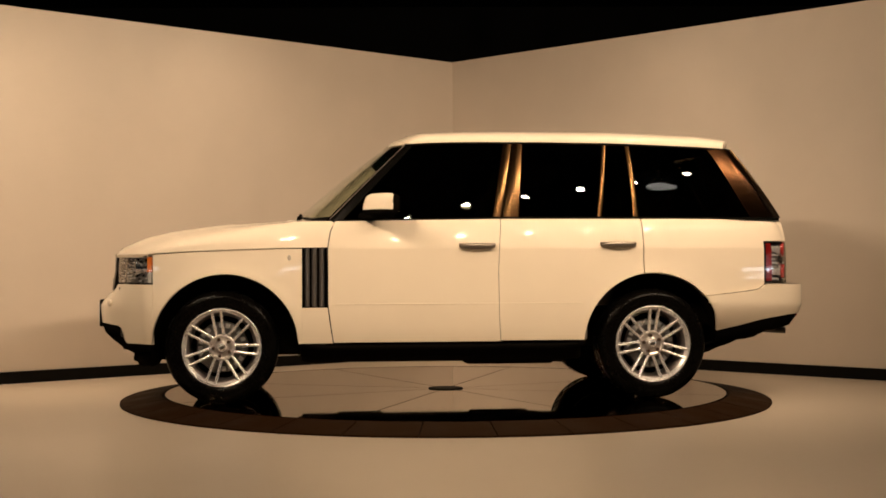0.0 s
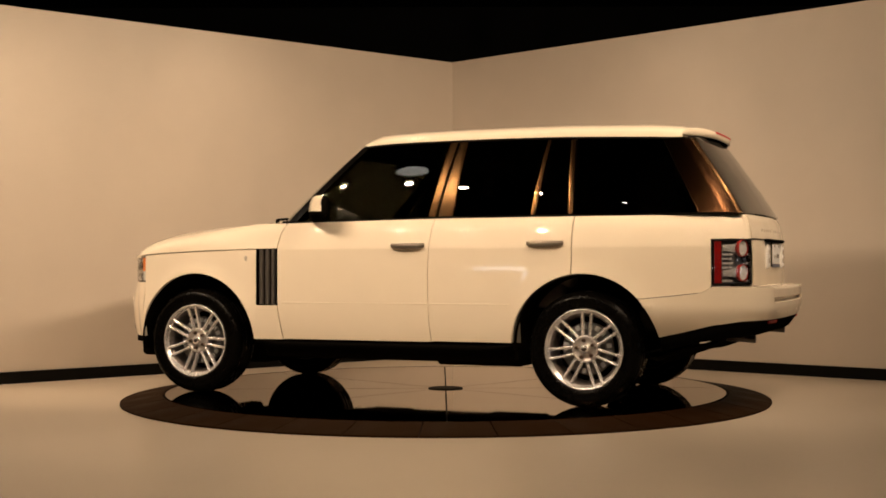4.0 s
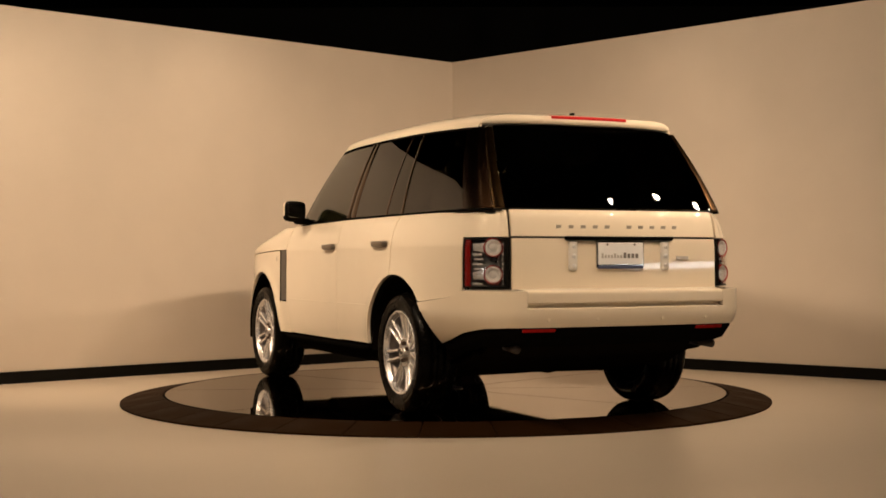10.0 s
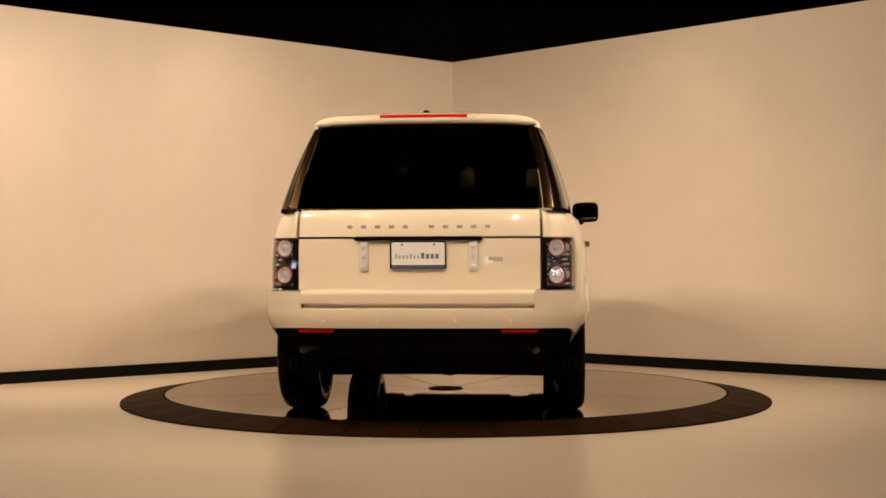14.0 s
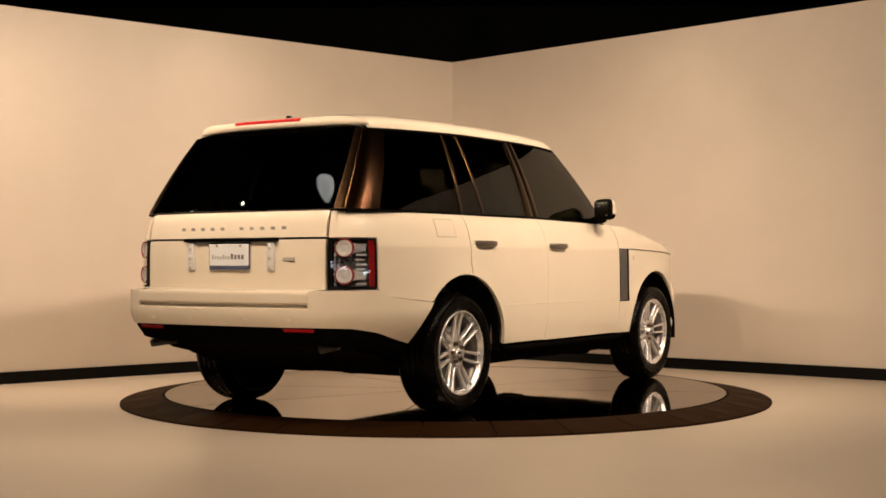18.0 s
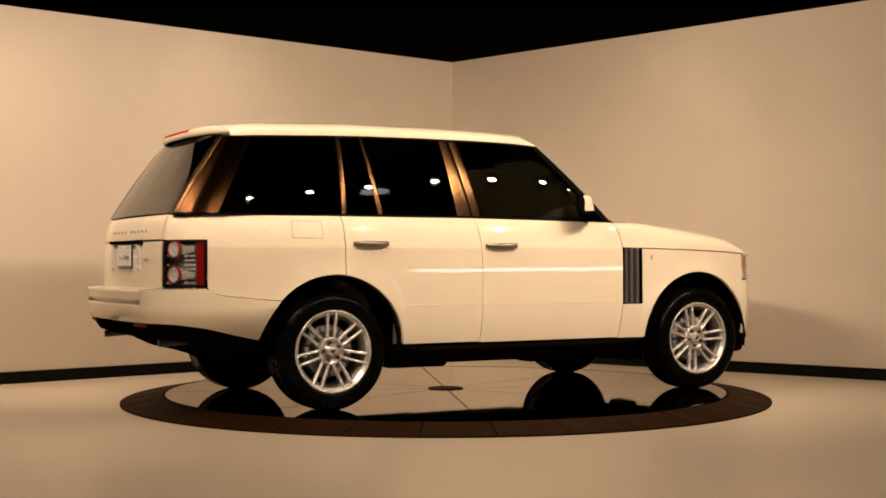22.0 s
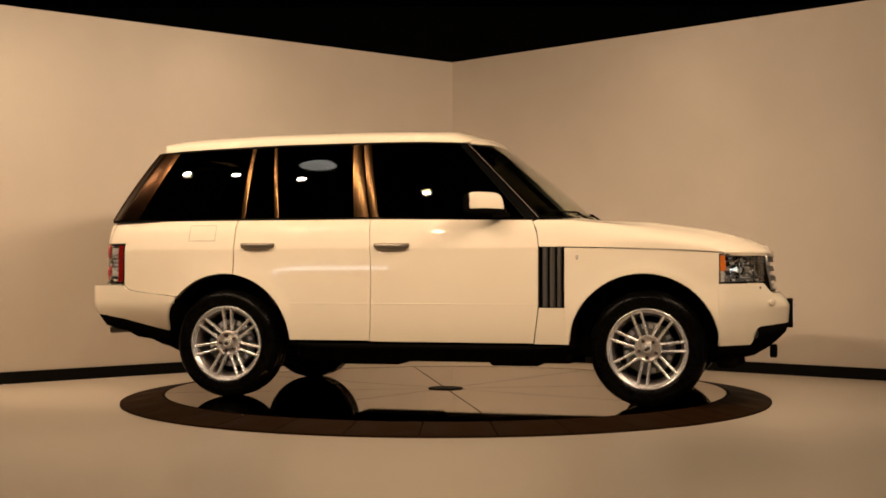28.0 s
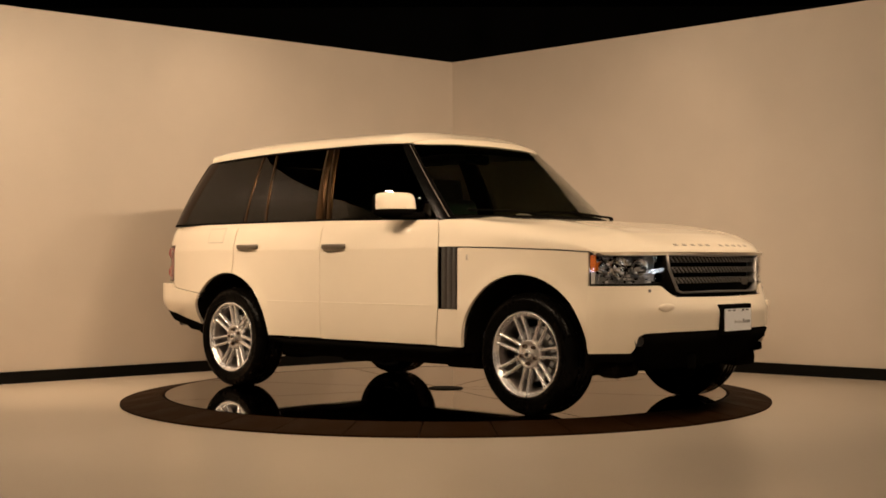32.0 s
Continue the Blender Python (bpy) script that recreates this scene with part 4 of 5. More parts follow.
    cskin("side_marker", [ring_panel(np.linspace(4.72, 4.96, 4), lambda u: .865, lambda u: .962, 4, 1.0, .02, s, .008)], AMBER, hl, "amber side marker")
    cskin("side_reflector", [ring_panel(np.linspace(4.76, 4.94, 4), lambda u: .795, lambda u: .862, 4, 1.0, .02, s, .010)], CLEARPLASTIC, hl, "clear lower marker")
    cskin("lamp_tray", [ring_panel(np.linspace(2.4, 4.6, 10), lambda u: .795, lambda u: .835, 3, 1.0, .03, s, .040)], LAMPBACK, hl)
    for uu, rr, zz in ((2.55, .048, .893), (3.35, .062, .890), (4.15, .046, .893)):
        c = ring_point(uu, zz, 1.0, .05)
        m = Matrix.Translation((c[0], s * c[1], c[2])) @ Vector((1, s * .25, 0)).to_track_quat("Y", "Z").to_matrix().to_4x4()
        ob = part("projector", disc_mesh([(.001, .012), (rr * .45, .008), (rr * .62, -.004), (rr * .64, -.008), (rr * .9, .016), (rr, .022), (rr * 1.06, .016), (rr * 1.06, -.03)], CHROME, "projector", 28), CHROME, hl, "chrome projector lamp")
        ob.matrix_basis = m
    dice = random.Random(11)
    ref, bright = [], []
    for i in range(9):
        for j in range(13):
            ua, z0 = 2.05 + j * .203 + dice.uniform(0, .08), .800 + i * .0175
            if dice.random() < .70:
                w, h, d = dice.uniform(.05, .15), dice.uniform(.005, .013), .012 + .04 * dice.random()
                (bright if dice.random() < .55 else ref).append(ring_panel(np.linspace(ua, ua + w, 3), lambda u: z0, lambda u: z0 + h, 2, 1.0, .01, s, d))
    cskin("reflector_cells", ref, CHROME, hl)
    cskin("bright_facets", bright, LAMPWHITE, hl, "bright chrome reflector facets")

# ---- the car: nose ----
grille = new("grille", None)
grille.parent, grille.location = car, CAR_AT
GY0, GY1, GZ0, GZ1 = .505, .450, .735, .966


def nose(y, z, deep=0.0):
    k = U < 5
    u = float(np.interp(abs(y), HIGH[k, 1], U[k]))
    p = ring_point(u, min(max(z, .8), .95), 1.0, deep)
    return (p[0] + .018 * (1 - ease(.735, .90, z)), y, z)


def frame_line(n=14):
    pts = [(lerp(GY0, -GY0, i / n), GZ1) for i in range(n + 1)]
    c = .045
    left = [(-GY0, GZ1), (-GY0 + .012, .88), (-GY1 - .006, GZ0 + c), (-GY1 + .008, GZ0 + .014), (-GY1 + c, GZ0)]
    low = [(lerp(-GY1 + c, GY1 - c, i / n), GZ0) for i in range(n + 1)]
    return pts + left[1:] + low[1:] + [(-y, z) for y, z in left[::-1]][1:-1]


loop = frame_line()
cz = (GZ0 + GZ1) / 2


def band(inner, outer, d0, d1, mat, name, label=""):
    rows = []
    for i in range(len(loop) + 1):
        y, z = loop[i % len(loop)]
        k = Vector((y * .35, z - cz)).normalized()
        p = lambda o, d: nose(y + math.copysign(min(abs(k.x), 1), y) * o, z + k.y * o, d)
        rows.append([p(inner, d1), p(inner, d0), p(lerp(inner, outer, .5), d0 - .006), p(outer, d0), p(outer, d1)])
    v, f, s_ = sheet(rows, 0, flip=True)
    me = mesh_of(name, v, f, mat)
    part(name, me, mat, grille, label)


band(-.014, 0.0, -.006, .05, SATINFRAME, "grille_frame", "satin silver grille frame")
band(.001, .016, .004, .06, RIMLINE, "grille_surround", "dark grille surround")
rows = [[nose(lerp(GY0, -GY0, i / 20) * lerp(.92, 1, j / 6), lerp(GZ0, GZ1, j / 6), .07) for j in range(7)] for i in range(21)]
me = mesh_of("grille_back", *sheet(rows, 0, flip=True)[:2], RIMLINE)
part("grille_back", me, RIMLINE, grille)
for zc, half in ((.936, .474), (.874, .462), (.812, .446)):
    rows = []
    for i in range(25):
        y = lerp(half, -half, i / 24)
        rows.append([nose(y, zc - .019, .045), nose(y, zc - .018, .012), nose(y, zc - .012, .004), nose(y, zc + .012, .010), nose(y, zc + .018, .022), nose(y, zc + .019, .05)])
    me = mesh_of("grille_bar", *sheet(rows, 0, flip=True)[:2], SATIN)
    bar = part("grille_bar", me, SATIN, grille, "silver mesh grille bar")
    bmv = bmesh.new()
    for i in range(26):
        y = lerp(half - .01, -half + .026, i / 25)
        a, b = nose(y, zc - .015, -.003), nose(y - .022, zc + .014, .003)
        tube(bmv, a, b, .0044, 5)
    part("mesh_rib", bmv, MESHRIB, bar, "grey slanted mesh ribs")
bm = bmesh.new()
c = nose(.27, .800, -.008)
tube(bm, c, (c[0] + .006, c[1], c[2]), .022, 20)
bmesh.ops.scale(bm, vec=(1, 1.7, 1), space=Matrix.Translation((-c[0], -c[1], -c[2])), verts=bm.verts)
part("oval_badge", bm, GREYMETAL, grille, "small oval badge")

# front plate with holder, parking dots, washer covers
x0 = 2.320
bm = bmesh.new()
box(bm, x0 - .04, x0 + .016, -.175, .155, .478, .668, .008)
fp = cpart("front_plate_holder", bm, TRIM, None, "black front plate holder")
bm = bmesh.new()
box(bm, x0 + .016, x0 + .022, -.155, .137, .508, .640, .006)
fpl = part("plate", bm, WHITEPLATE, fp, "white dealer plate with unreadable print")
bm = bmesh.new()
for k in range(7):
    box(bm, x0 + .022, x0 + .0232, .104 + .0155 * (k - 10), .113 + .0155 * (k - 10), .552, .566 + .004 * (k % 3 == 0))
part("print_bars", bm, PALETEXT, fpl)
bm = bmesh.new()
for k in range(4):
    box(bm, x0 + .022, x0 + .0232, .064 + (k - 1) * .021, .078 + (k - 1) * .021, .552, .570 + .006 * (k == 0))
part("bold_print_bars", bm, DARKTEXT, fpl)
bm = bmesh.new()
for yy in (-.11, -.06, .04, .09):
    box(bm, x0 + .022, x0 + .026, yy - .012, yy + .012, .626, .635)
part("plate_screws", bm, DARKTEXT, fpl)
for s, _ in SIDES:
    p = ring_point(2.05, .655, fb_mix(.655))
    bm = bmesh.new()
    bmesh.ops.create_uvsphere(bm, u_segments=20, v_segments=10, radius=1, matrix=Matrix.Translation((p[0] - .004, s * p[1], p[2])) @ Euler((0, 0, s * .3)).to_matrix().to_4x4() @ Matrix.Diagonal((.014, .062, .026, 1)))
    cpart("washer_cover", bm, PAINT, bumper, "", True)
    p = ring_point(2.38, .754, fb_mix(.754))
    bm = bmesh.new()
    tube(bm, (p[0] - .004, s * p[1], p[2]), (p[0] + .004, s * p[1] * 1.003, p[2]), .009, 14)
    cpart("parking_sensor", bm, DARKTEXT, bumper)
# black lower intake and lip
rows = []
for k in np.linspace(-1, 1, 41):
    u = abs(k) * 3.05
    sy = 1 if k > 0 else -1
    p = ring_point(u, .50, 0.0, .030)
    q = ring_point(u, .50, 0.0, -.012 + .05 * ease(2.4, 3.0, u))
    zt = fb_low(u)
    rows.append([(p[0] - .02, sy * p[1], zt + .01), (q[0] - .03, sy * q[1], zt - .004), (q[0] - .012, sy * q[1], zt - .014), (q[0] - .034, sy * q[1], min(.445, zt - .04)), (q[0] - .085, sy * q[1] * .985, min(.395, zt - .06)),
                 (q[0] - .145, sy * q[1] * .965, .345), (q[0] - .23, sy * q[1] * .93, .295), (q[0] - .38, sy * q[1] * .88, .262)])
cskin("lower_intake", [sheet(rows, .012, flip=True)], TRIM, None, "black plastic lower bumper and intake")
for s, _ in SIDES:
    rows = []
    for u in np.linspace(2.95, 5.0, 14):
        a, b = ring_point(u, .39, 0.0, .004), ring_point(u, .39, 0.0, .06)
        rows.append([(b[0], s * b[1], .335), (a[0], s * a[1], .350), (a[0], s * a[1], .394)])
    cskin("bumper_skirt", [sheet(rows, .012, flip=s < 0)], TRIM, None, "black lower bumper skirt")
    p = ring_point(2.75, .47, 0.0, .005)
    fogt = Matrix.Translation((p[0] - .012, s * p[1], .462)) @ Vector((1, s * .55, 0)).to_track_quat("Y", "Z").to_matrix().to_4x4()
    ob = cpart("fog_lamp", disc_mesh([(.001, .008), (.022, .006), (.027, .012), (.030, .008), (.030, -.03)], SATIN, "fog_lamp", 24), SATIN, None, "small round fog lamp")
    ob.matrix_basis = Matrix.Translation(CAR_AT) @ fogt
    bm = bmesh.new()
    tube(bm, (1.90, s * .66, .275), (2.02, s * .62, .31), .045, 10)
    box(bm, 1.86, 2.0, s * .66 - .12, s * .66 + .12, .245, .34, .03)
    cpart("air_deflector", bm, SHELL, None, "black air deflector ahead of the wheel")

bm = bmesh.new()
box(bm, 2.185, 2.235, -.335, -.300, .285, .375, .012)
cpart("tow_eye", bm, TRIM, None, "small black tow eye below the bumper")

# lettering on hood and tailgate: plain bars
def letter_bars(parent, place, ys, width, height, turn):
    for y in ys:
        bm = bmesh.new()
        box(bm, -.002, .002, -width / 2, width / 2, -height / 2, height / 2, .001)
        ob = part("letter_bar", bm, LETTER, parent)
        ob.matrix_basis = place(y) @ Euler((0, turn, 0)).to_matrix().to_4x4()


LETTERS = [.385 - i * .078 for i in range(5)] + [-.073 - i * .078 for i in range(5)]
bodyx = lambda y: Matrix.Translation((ring_point(19 - abs(y) / .35 * 1.0 if abs(y) < .35 else 18 - (abs(y) - .35) / .33, 1.122, 1.0)[0] - .002, y, 1.122))
letter_bars(gate, bodyx, LETTERS, .030, .019, radians(-14))


def on_hood(y, z):
    """Pose on the nose of the hood at width y and height z, x axis along the outward normal."""
    line = [np.array([np.interp(y, r[::-1, 1], r[::-1, k]) for k in range(3)]) for r in HOOD[:22]]
    i = next(i for i in range(1, 22) if line[i][2] > z)
    t = Vector(line[i] - line[i - 1]).normalized()
    p = Vector(lerp(line[i - 1], line[i], (z - line[i - 1][2]) / (line[i][2] - line[i - 1][2])))
    n = Vector((0, 1, 0)).cross(t)
    n = n if n.x > 0 else -n
    rot = Matrix((n, Vector((0, 1, 0)), n.cross(Vector((0, 1, 0))))).transposed().to_4x4()
    return Matrix.Translation(p + n * .001) @ rot


letter_bars(hood, lambda y: on_hood(y, 1.022), [.385 - i * .078 for i in range(5)] + [-.073 - i * .078 for i in range(5)], .034, .020, 0)
p = ring_point(18.1, .955, 1.0)
bm = bmesh.new()
box(bm, p[0] - .004, p[0] + .01, -.47, -.39, .935, .955, .002)
cpart("model_badge", bm, LETTER, gate)

# rear plate group
gx = ring_point(18.9, .95, 1.0)[0]
bm = bmesh.new()
box(bm, gx - .020, gx + .01, -.355, .355, 1.046, 1.068, .006)
cpart("plate_garnish", bm, TRIM, None, "black garnish over the rear plate")
bm = bmesh.new()
box(bm, gx - .012, gx + .01, -.160, .160, .882, 1.042, .008)
rp = cpart("rear_plate_holder", bm, CHROME, None, "chrome rear plate frame")
bm = bmesh.new()
box(bm, gx - .016, gx - .012, -.148, .148, .908, 1.034, .004)
rpl = part("plate", bm, WHITEPLATE, rp, "white dealer plate with unreadable print")
bm = bmesh.new()
box(bm, gx - .0155, gx - .012, -.148, .148, .884, .905, .003)
part("plate_strip", bm, BLUE, rp, "blue strip under the plate")
bm = bmesh.new()
for k in range(7):
    y = .122 - k * .0205
    box(bm, gx - .0172, gx - .016, y - .006, y + .006, .944, .962 + .009 * (k in (0, 4)))
part("print_bars", bm, PALETEXT, rpl)
bm = bmesh.new()
for k in range(4):
    y = -.026 - k * .0265
    box(bm, gx - .0172, gx - .016, y - .009, y + .009, .944, .970 + .006 * (k == 0))
part("bold_print_bars", bm, DARKTEXT, rpl)
bm = bmesh.new()
for yy in (.09, -.09):
    tube(bm, (gx - .019, yy, 1.022), (gx - .015, yy, 1.022), .007, 10)
part("plate_screws", bm, STEEL, rpl)
for s, _ in SIDES:
    bm = bmesh.new()
    box(bm, gx - .013, gx + .02, s * .305 - .028, s * .305 + .028, .872, 1.045, .016, 3)
    rl = cpart("reversing_lamp", bm, CLEARPLASTIC, None, "clear upright reversing lamp", True)
    for zz in (1.01, .955, .90):
        bm = bmesh.new()
        bmesh.ops.create_uvsphere(bm, u_segments=12, v_segments=8, radius=.015, matrix=Matrix.Translation((gx - .011, s * .305, zz)) @ Matrix.Diagonal((.6, 1, 1, 1)))
        part("bulb", bm, SILVERED, rl, "", (0, 0, 0), True)
    for uu in (17.5, 18.4):
        p = ring_point(uu, .61, 0.0)
        bm = bmesh.new()
        tube(bm, (p[0] - .0008, s * p[1], .605), (p[0] + .01, s * p[1], .605), .010, 14)
        cpart("parking_sensor", bm, PAINT)

# ---- the car: side details ----
for s, _ in SIDES:
    # vent with three louvres
    rows = [[(p[0], s * p[1], p[2]) for p in (side_point(x, z, None, .035) for z in np.linspace(.632, 1.019, 6))] for x in np.linspace(.755, .916, 5)]
    vent = cskin("side_vent", [sheet(rows, .01, flip=s > 0)], RIMLINE, None, "dark side vent with three upright louvres")
    for i in range(3):
        xa = .772 + i * .048
        rows = []
        for z in np.linspace(.634, 1.018, 12):
            rows.append([(p[0], s * p[1], p[2]) for p in (side_point(xa + dx, z, None, d) for dx, d in ((0, .03), (.003, .006), (.014, -.001), (.028, .010), (.034, .03)))])
        cskin("louvre", [sheet(rows, 0, flip=s < 0)], GREYMETAL, vent, "bronze grey louvre")
    fr = []
    for xa, xb in ((.754, .761), (.909, .917)):
        fr.append(sheet([[(p[0], s * p[1], p[2]) for p in (side_point(x, z, None, .001) for z in np.linspace(.631, 1.020, 8))] for x in (xa, xb)], .03, flip=s > 0))
    cskin("vent_frame", fr, TRIM, vent)
    # handles
    for xa, xb, zz in ((-.362, -.118, 1.030), (-1.318, -1.072, 1.038)):
        y = side_point((xa + xb) / 2, zz)[1]
        rows = []
        for t in np.linspace(0, 1, 17):
            x = lerp(xa, xb, t)
            e = (1 - abs(2 * t - 1) ** 5) ** .5
            h, d = .021 * (.55 + .45 * e), .008 + .026 * e
            k = .006 * (abs(2 * t - 1) ** 2)
            rows.append([(x, s * (y - .004), zz + .020), (x, s * (y + d * .8), zz + .019), (x, s * (y + d), zz + .010), (x, s * (y + d), zz - h + .008 + k), (x, s * (y + d * .6), zz - h + k), (x, s * (y - .004), zz - h + .002 + k)])
        cskin("door_handle", [sheet(rows, 0, flip=s < 0)], HANDLE, None, "titanium grey door handle")
    # mirror, its outer end swept back
    mir = bmesh.new()
    bmesh.ops.create_cube(mir, size=1)
    bmesh.ops.subdivide_edges(mir, edges=mir.edges, cuts=6, use_grid_fill=True)
    for v in mir.verts:
        p = v.co * 2
        n = (abs(p.x) ** 5 + abs(p.y) ** 5 + abs(p.z) ** 5) ** .2
        p = p * (max(abs(p.x), abs(p.y), abs(p.z)) / n)
        v.co = ((.066 - .014 * max(p.z, 0)) * p.x - .008 * p.z, .096 * p.y, .074 * p.z)
    keep = mir.copy()
    for co, no in (((0, 0, -.036), (.04, 0, -1)), ((-.012, 0, 0), (-1, 0, -.12))):
        bmesh.ops.bisect_plane(mir, geom=mir.verts[:] + mir.edges[:] + mir.faces[:], plane_co=co, plane_no=no, clear_outer=True)
    for v in keep.verts:
        v.co = v.co * (.972 if v.co.x > -.010 else 1.015) - Vector((.002, 0, .003))
    face = one_box(-.0715, -.068, -.078, .078, -.050, .050, .002)
    foot = one_box(-.045, .052, -.150, -.01, -.096, -.052, .018, 3)
    box(foot, -.055, .045, -.085, .055, -.078, -.045, .014, 3)
    for bm in (mir, keep, face, foot):
        for v in bm.verts:
            x, y, z = v.co
            v.co = (.402 + x - .66 * y, s * (1.012 + y), 1.304 + z)
        if s < 0:
            bmesh.ops.reverse_faces(bm, faces=bm.faces)
    cap = cpart("mirror", mir, PAINT, None, "white capped door mirror on a black foot", True)
    cpart("mirror_housing", keep, TRIM, cap, "black mirror housing", True)
    cpart("mirror_glass", face, CHROME, cap, "mirror glass")
    cpart("mirror_foot", foot, TRIM, cap)
    # fine crease along the lower doors and wing
    for xa, xb in ((-.955, -.400), (-.388, .728)):
        rows = []
        for x in np.linspace(xa, xb, 14):
            rows.append([(p[0], s * (p[1] + d), p[2]) for p, d in ((side_point(x, z), d) for z, d in ((.6445, .0002), (.6470, .0012), (.6495, .0016), (.6530, .0002)))])
        cskin("body_crease", [sheet(rows, 0, flip=s > 0)], PAINT)
    # small badge on the fender
    p = side_point(1.0, .955)
    bm = bmesh.new()
    bmesh.ops.create_uvsphere(bm, u_segments=16, v_segments=8, radius=1, matrix=Matrix.Translation((1.0, s * p[1], .955)) @ Matrix.Diagonal((.011, .004, .019, 1)))
    cpart("fender_badge", bm, LETTER)
# fuel flap outline on the right quarter
rows = []
for x in np.linspace(-1.712, -1.520, 9):
    rows.append([(p[0], -(p[1] + .0015), p[2]) for p in (side_point(x, z) for z in np.linspace(1.078, 1.178, 7))])
cskin("fuel_flap", [sheet(rows, .004)], PAINT, None, "flush painted fuel flap")
seam = []
for xa, xb, za, zb_ in ((-1.717, -1.713, 1.073, 1.183), (-1.519, -1.515, 1.073, 1.183), (-1.713, -1.519, 1.073, 1.077), (-1.713, -1.519, 1.179, 1.183)):
    seam.append(sheet([[(p[0], -(p[1] + .0008), p[2]) for p in (side_point(x, z) for z in np.linspace(za, zb_, 4))] for x in np.linspace(xa, xb, 4)], 0))
cskin("flap_gap", seam, FLAPGAP)

# cowl and wipers
rows = []
for k in np.linspace(-1, 1, 21):
    y = k * .80
    xa = float(np.interp(abs(k), [0, .5, .8, 1], [1.02, .985, .90, .76]))
    rows.append([(xa, y, 1.195), (xa - .02, y, 1.212), (xa - .10, y, 1.222), (xa - .16, y, 1.21)])
cskin("cowl", [sheet(rows, .01, flip=True)], TRIM, None, "black scuttle panel under the windscreen")
for y0, y1, xq in ((.62, -.10, .91), (-.05, -.70, .90)):
    bm = bmesh.new()
    tube(bm, (xq + .025, y0, 1.234), (xq + .02, (y0 + y1) / 2, 1.256), .008, 8)
    tube(bm, (xq + .02, (y0 + y1) / 2, 1.262), (xq - .035 - .10 * (abs(y1) > .5), y1, 1.262), .007, 8)
    tube(bm, (xq + .03, y0, 1.21), (xq + .025, y0, 1.236), .014, 10)
    cpart("wiper", bm, TRIM, None, "black wiper arm and blade")
bm = bmesh.new()
tube(bm, (-2.385, .0, 1.235), (-2.375, .0, 1.27), .02, 12)
tube(bm, (-2.375, .0, 1.265), (-2.335, -.42, 1.30), .007, 8)
cpart("rear_wiper", bm, TRIM)

# ---- the car: cabin ----
def seat(x, y, wide, name="front_seat"):
    bm = bmesh.new()
    box(bm, x - .27, x + .27, y - wide, y + wide, .62, .80, .05, 3)
    base = cpart(name, bm, LEATHER, None, "dark leather seat", True)
    bm = bmesh.new()
    box(bm, -.075, .075, -wide, wide, -.30, .36, .05, 3)
    b = part("backrest", bm, LEATHER, base, "", (x - .30, y, 1.05), True)
    b.rotation_euler = (0, radians(-14), 0)
    heads = (y,) if wide < .4 else (y - .42, y, y + .42)
    for hy in heads:
        bm = bmesh.new()
        box(bm, -.05, .05, -.165, .165, -.10, .105, .04, 3)
        h = part("headrest", bm, LEATHER, base, "", (x - .41, hy, 1.455), True)
        h.rotation_euler = (0, radians(-10), 0)
        bm = bmesh.new()
        tube(bm, (x - .38, hy - .05, 1.33), (x - .40, hy - .05, 1.42), .008, 6)
        tube(bm, (x - .38, hy + .05, 1.33), (x - .40, hy + .05, 1.42), .008, 6)
        part("headrest_post", bm, CHROME, base)


seat(-.05, .38, .26)
seat(-.05, -.38, .26)
seat(-.98, 0, .66, "rear_bench")
bm = bmesh.new()
box(bm, .52, .86, -.74, .74, .92, 1.17, .06, 3)
cpart("dashboard", bm, LEATHER, None, "dark dashboard", True)
v, f = lathe([(.185 + .014 * math.cos(a), .014 * math.sin(a)) for a in np.linspace(0, 2 * math.pi, 9)[:-1]], 32, True)
sw = cpart("steering_wheel", mesh_of("steering_wheel", v, f, LEATHER), LEATHER, None, "dark steering wheel")
sw.matrix_basis = Matrix.Translation(Vector(CAR_AT) + Vector((.40, .38, 1.10))) @ Euler((0, radians(65), 0)).to_matrix().to_4x4() @ Euler((radians(90), 0, 0)).to_matrix().to_4x4()
bm = bmesh.new()
box(bm, .20, .23, -.12, .12, 1.62, 1.69, .012)
tube(bm, (.23, 0, 1.66), (.29, 0, 1.735), .012, 8)
cpart("inner_mirror", bm, TRIM, None, "black inside mirror", True)
for s, _ in SIDES:
    rows = [[(p[0], s * p[1], p[2]) for p in (side_point(x, z, None, d) for z, d in ((.40, .08), (.7, .075), (1.0, .075), (1.15, .05), (1.19, .02)))] for x in np.linspace(-1.0, .72, 14)]
    cskin("door_card", [sheet(rows, 0, flip=s > 0)], LEATHER)
    rows = [[(p[0], s * p[1], p[2]) for p in (side_point(x, z, None, d) for z, d in ((.86, .12), (1.0, .10), (1.15, .06), (1.19, .03)))] for x in np.linspace(-2.3, -1.0, 10)]
    cskin("load_bay_trim", [sheet(rows, 0, flip=s > 0)], LEATHER)
for nm, q in (("cabin_floor", (-2.38, -1.3, -.80, .80, .84, .88)), ("tailgate_lining", (-2.36, -2.32, -.70, .70, .70, 1.16)), ("firewall", (.80, .88, -.80, .80, .42, 1.18))):
    bm = bmesh.new()
    box(bm, *q, .008)
    cpart(nm, bm, LEATHER)

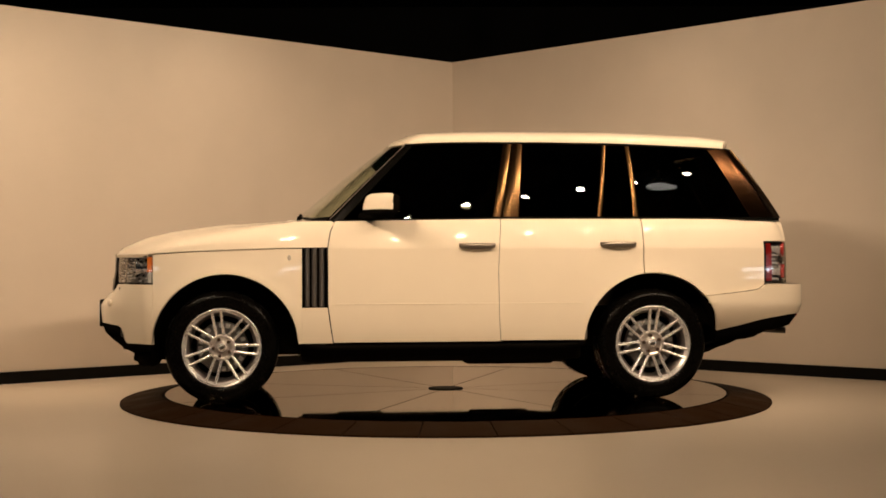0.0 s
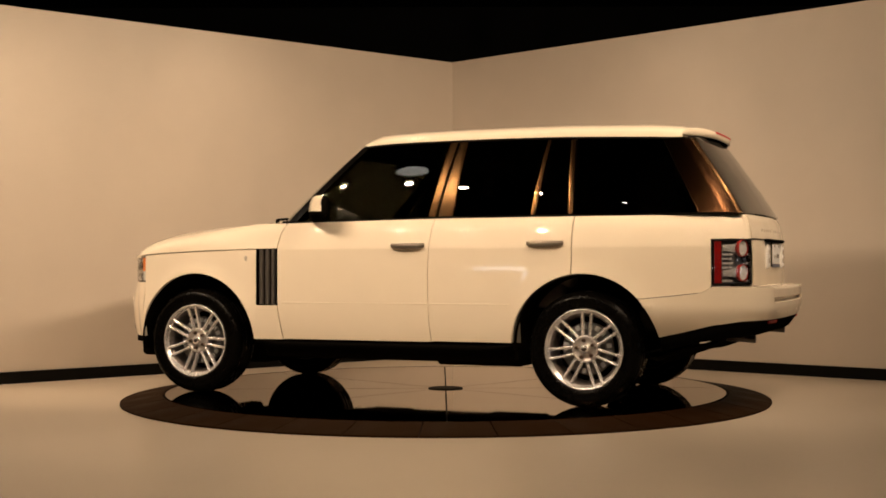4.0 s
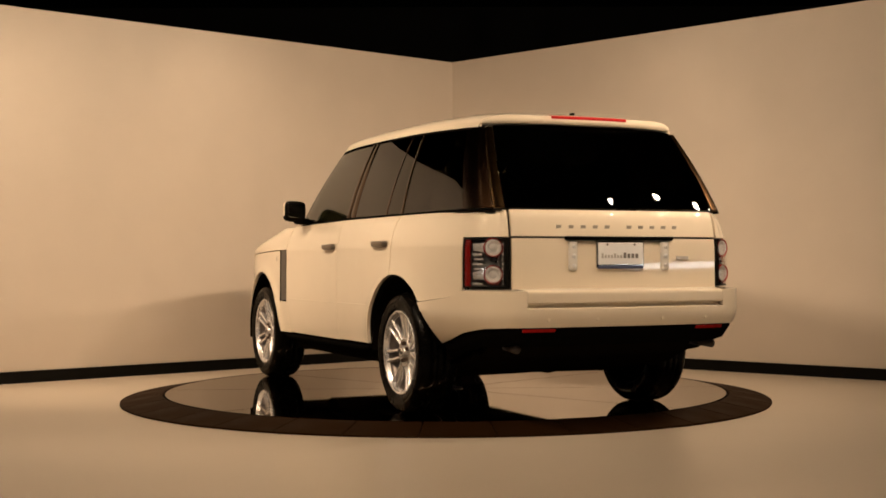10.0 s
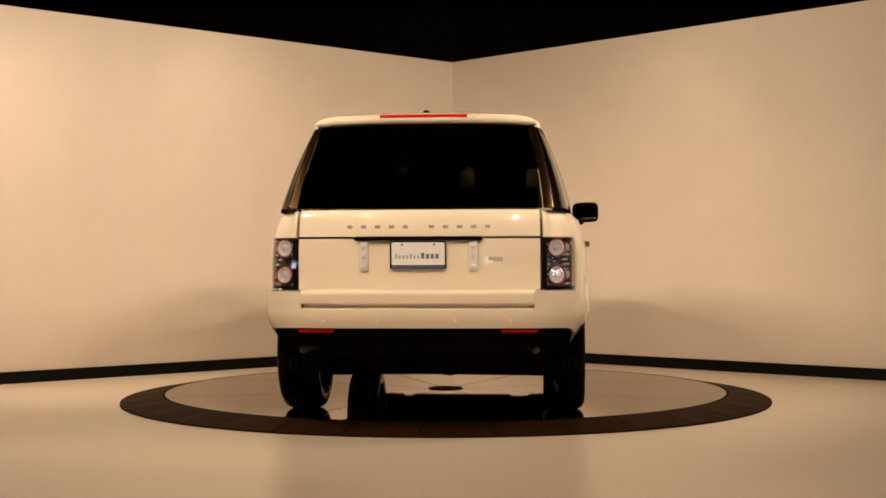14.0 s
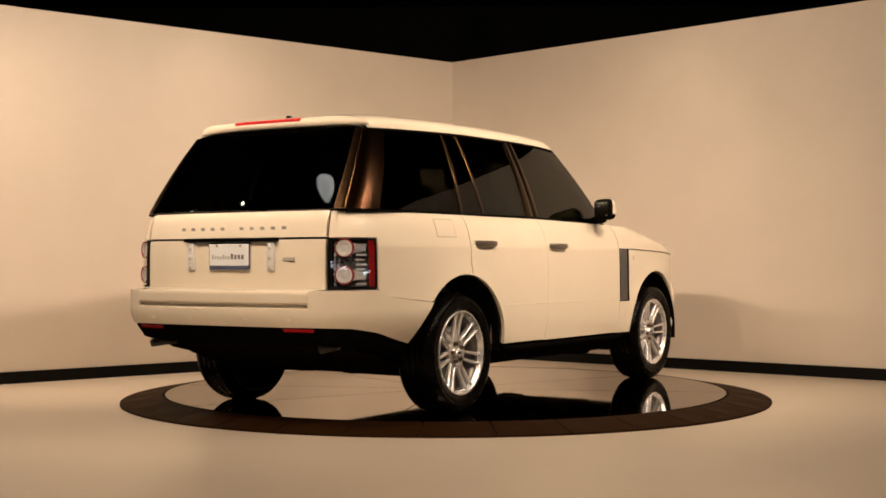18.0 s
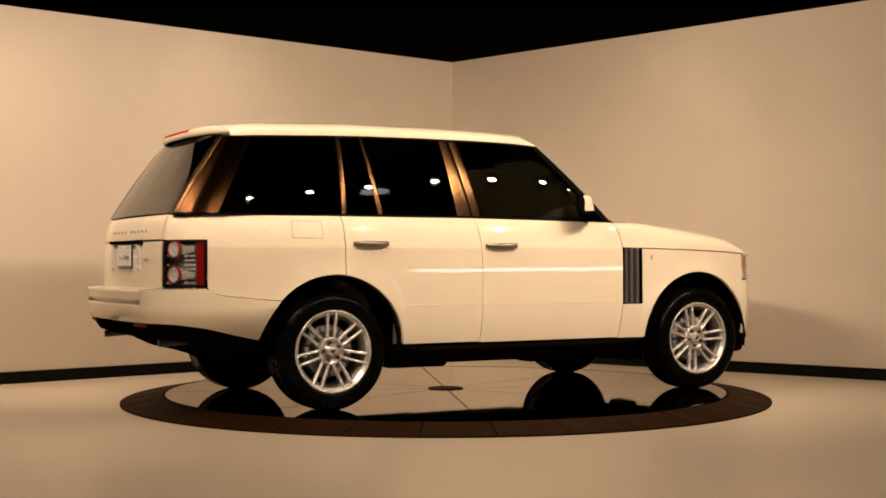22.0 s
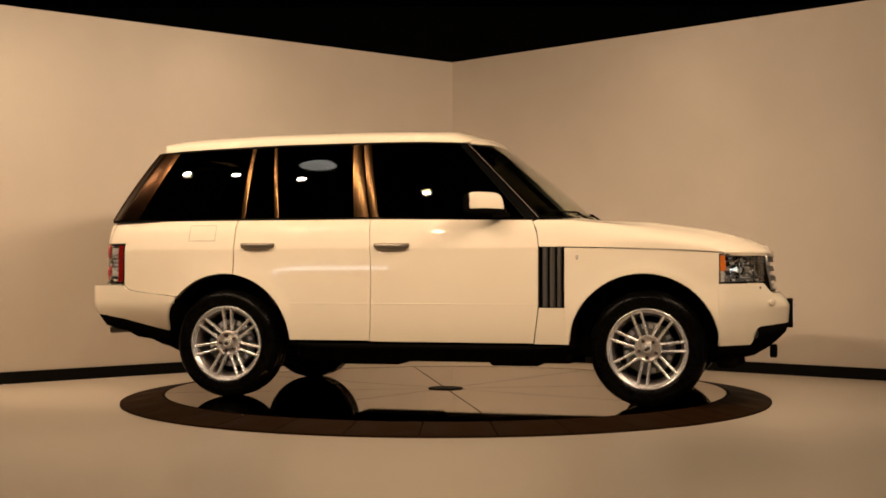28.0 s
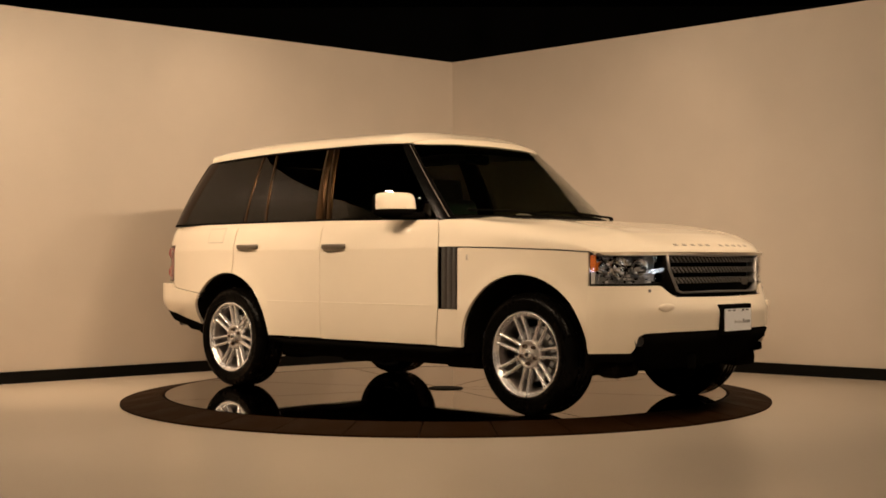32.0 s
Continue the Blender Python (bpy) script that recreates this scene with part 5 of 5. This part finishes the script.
# ---- the lamps on the ceiling ----
def track_spot(at, aim, r=.09):
    th = new("track_spot", None)
    th.location = at
    tagged(th, "round black ceiling spot with a warm lamp", "spot lamp", "ceiling spots")
    d = (Vector(aim) - Vector(at)).normalized()
    rot = d.to_track_quat("Y", "Z").to_matrix().to_4x4()
    v, f = lathe([(.02, -.12), (r * .8, -.10), (r, -.02), (r, .06), (r * .93, .06), (r * .9, .0)], 28)
    ob = part("housing", mesh_of("housing", v, f, TRIM), TRIM, th)
    ob.matrix_basis = rot
    v, f = lathe([(.0005, .012), (r * .9, .012), (r * .9, -.01)], 28)
    ob = part("bulb", mesh_of("bulb", v, f, LAMPGLOW), LAMPGLOW, th, "glowing warm lamp face")
    ob.matrix_basis = rot
    bm = bmesh.new()
    tube(bm, (0, 0, 0.05), (0, 0, 4.4 - at[2]), .012, 8)
    part("stem", bm, TRIM, th)


# the last two housings, off the tracks, belong to the added wall fill
for at, aim, watts, cone in SPOTS:
    track_spot(at, aim, .056)
# the two tracks themselves
for x0, x1 in ((.35, 5.65), (-.35, -6.05)):
    bm = bmesh.new()
    tube(bm, (x0, -6.2, 4.38), (x1, -.15, 4.38), .02, 8)
    tagged(part("lamp_track", bm, TRIM, None), "thin black lamp track under the ceiling", "track")


def dish_lamp(x, y, z):
    th = new("dish_lamp", None)
    th.location = (x, y, z)
    tagged(th, "wide silvery dish lamp hanging from the ceiling", "pendant lamp", "dish lamps")
    v, f = lathe([(.02, .16), (.08, .14), (.16, .07), (.205, -.01), (.198, -.012), (.15, .05), (.07, .10), (.001, .11)], 40)
    part("dish", mesh_of("dish", [(a, -c, b) for a, b, c in v], f, DISH), DISH, th, "dented silver reflector dish")
    bm = bmesh.new()
    tube(bm, (0, 0, .19), (0, 0, 4.4 - z), .012, 8)
    part("stem", bm, TRIM, th)


dish_lamp(-2.55, -2.36, 3.88)
dish_lamp(3.32, -3.7, 4.15)


def motions():
    """The turntable and the car turn together about the table's axis."""
    rows = [(0, 186.15), (1, 179.08), (2, 171.99), (3, 164.88), (4.5, 154.1), (6, 143.27), (7, 136.06), (8, 128.75), (9, 121.5), (10, 114.31), (11, 107.07), (12, 99.94), (13, 92.87), (14, 85.73), (15.5, 75.06), (17, 64.48), (18, 57.39), (19, 50.27), (20, 43.13), (21, 35.97), (22, 28.6), (23, 21.22), (24, 14.04), (25, 6.94), (26.5, -3.79), (28, -14.55), (29, -21.71), (30, -28.92), (31, -36.25), (32, -43.58)]
    walk(car, [(t, pose(0, 0, DECK, 0, 0, a)) for t, a in rows])
    walk(deck, [(t, pose(0, 0, 0, 0, 0, a)) for t, a in rows])


motions()
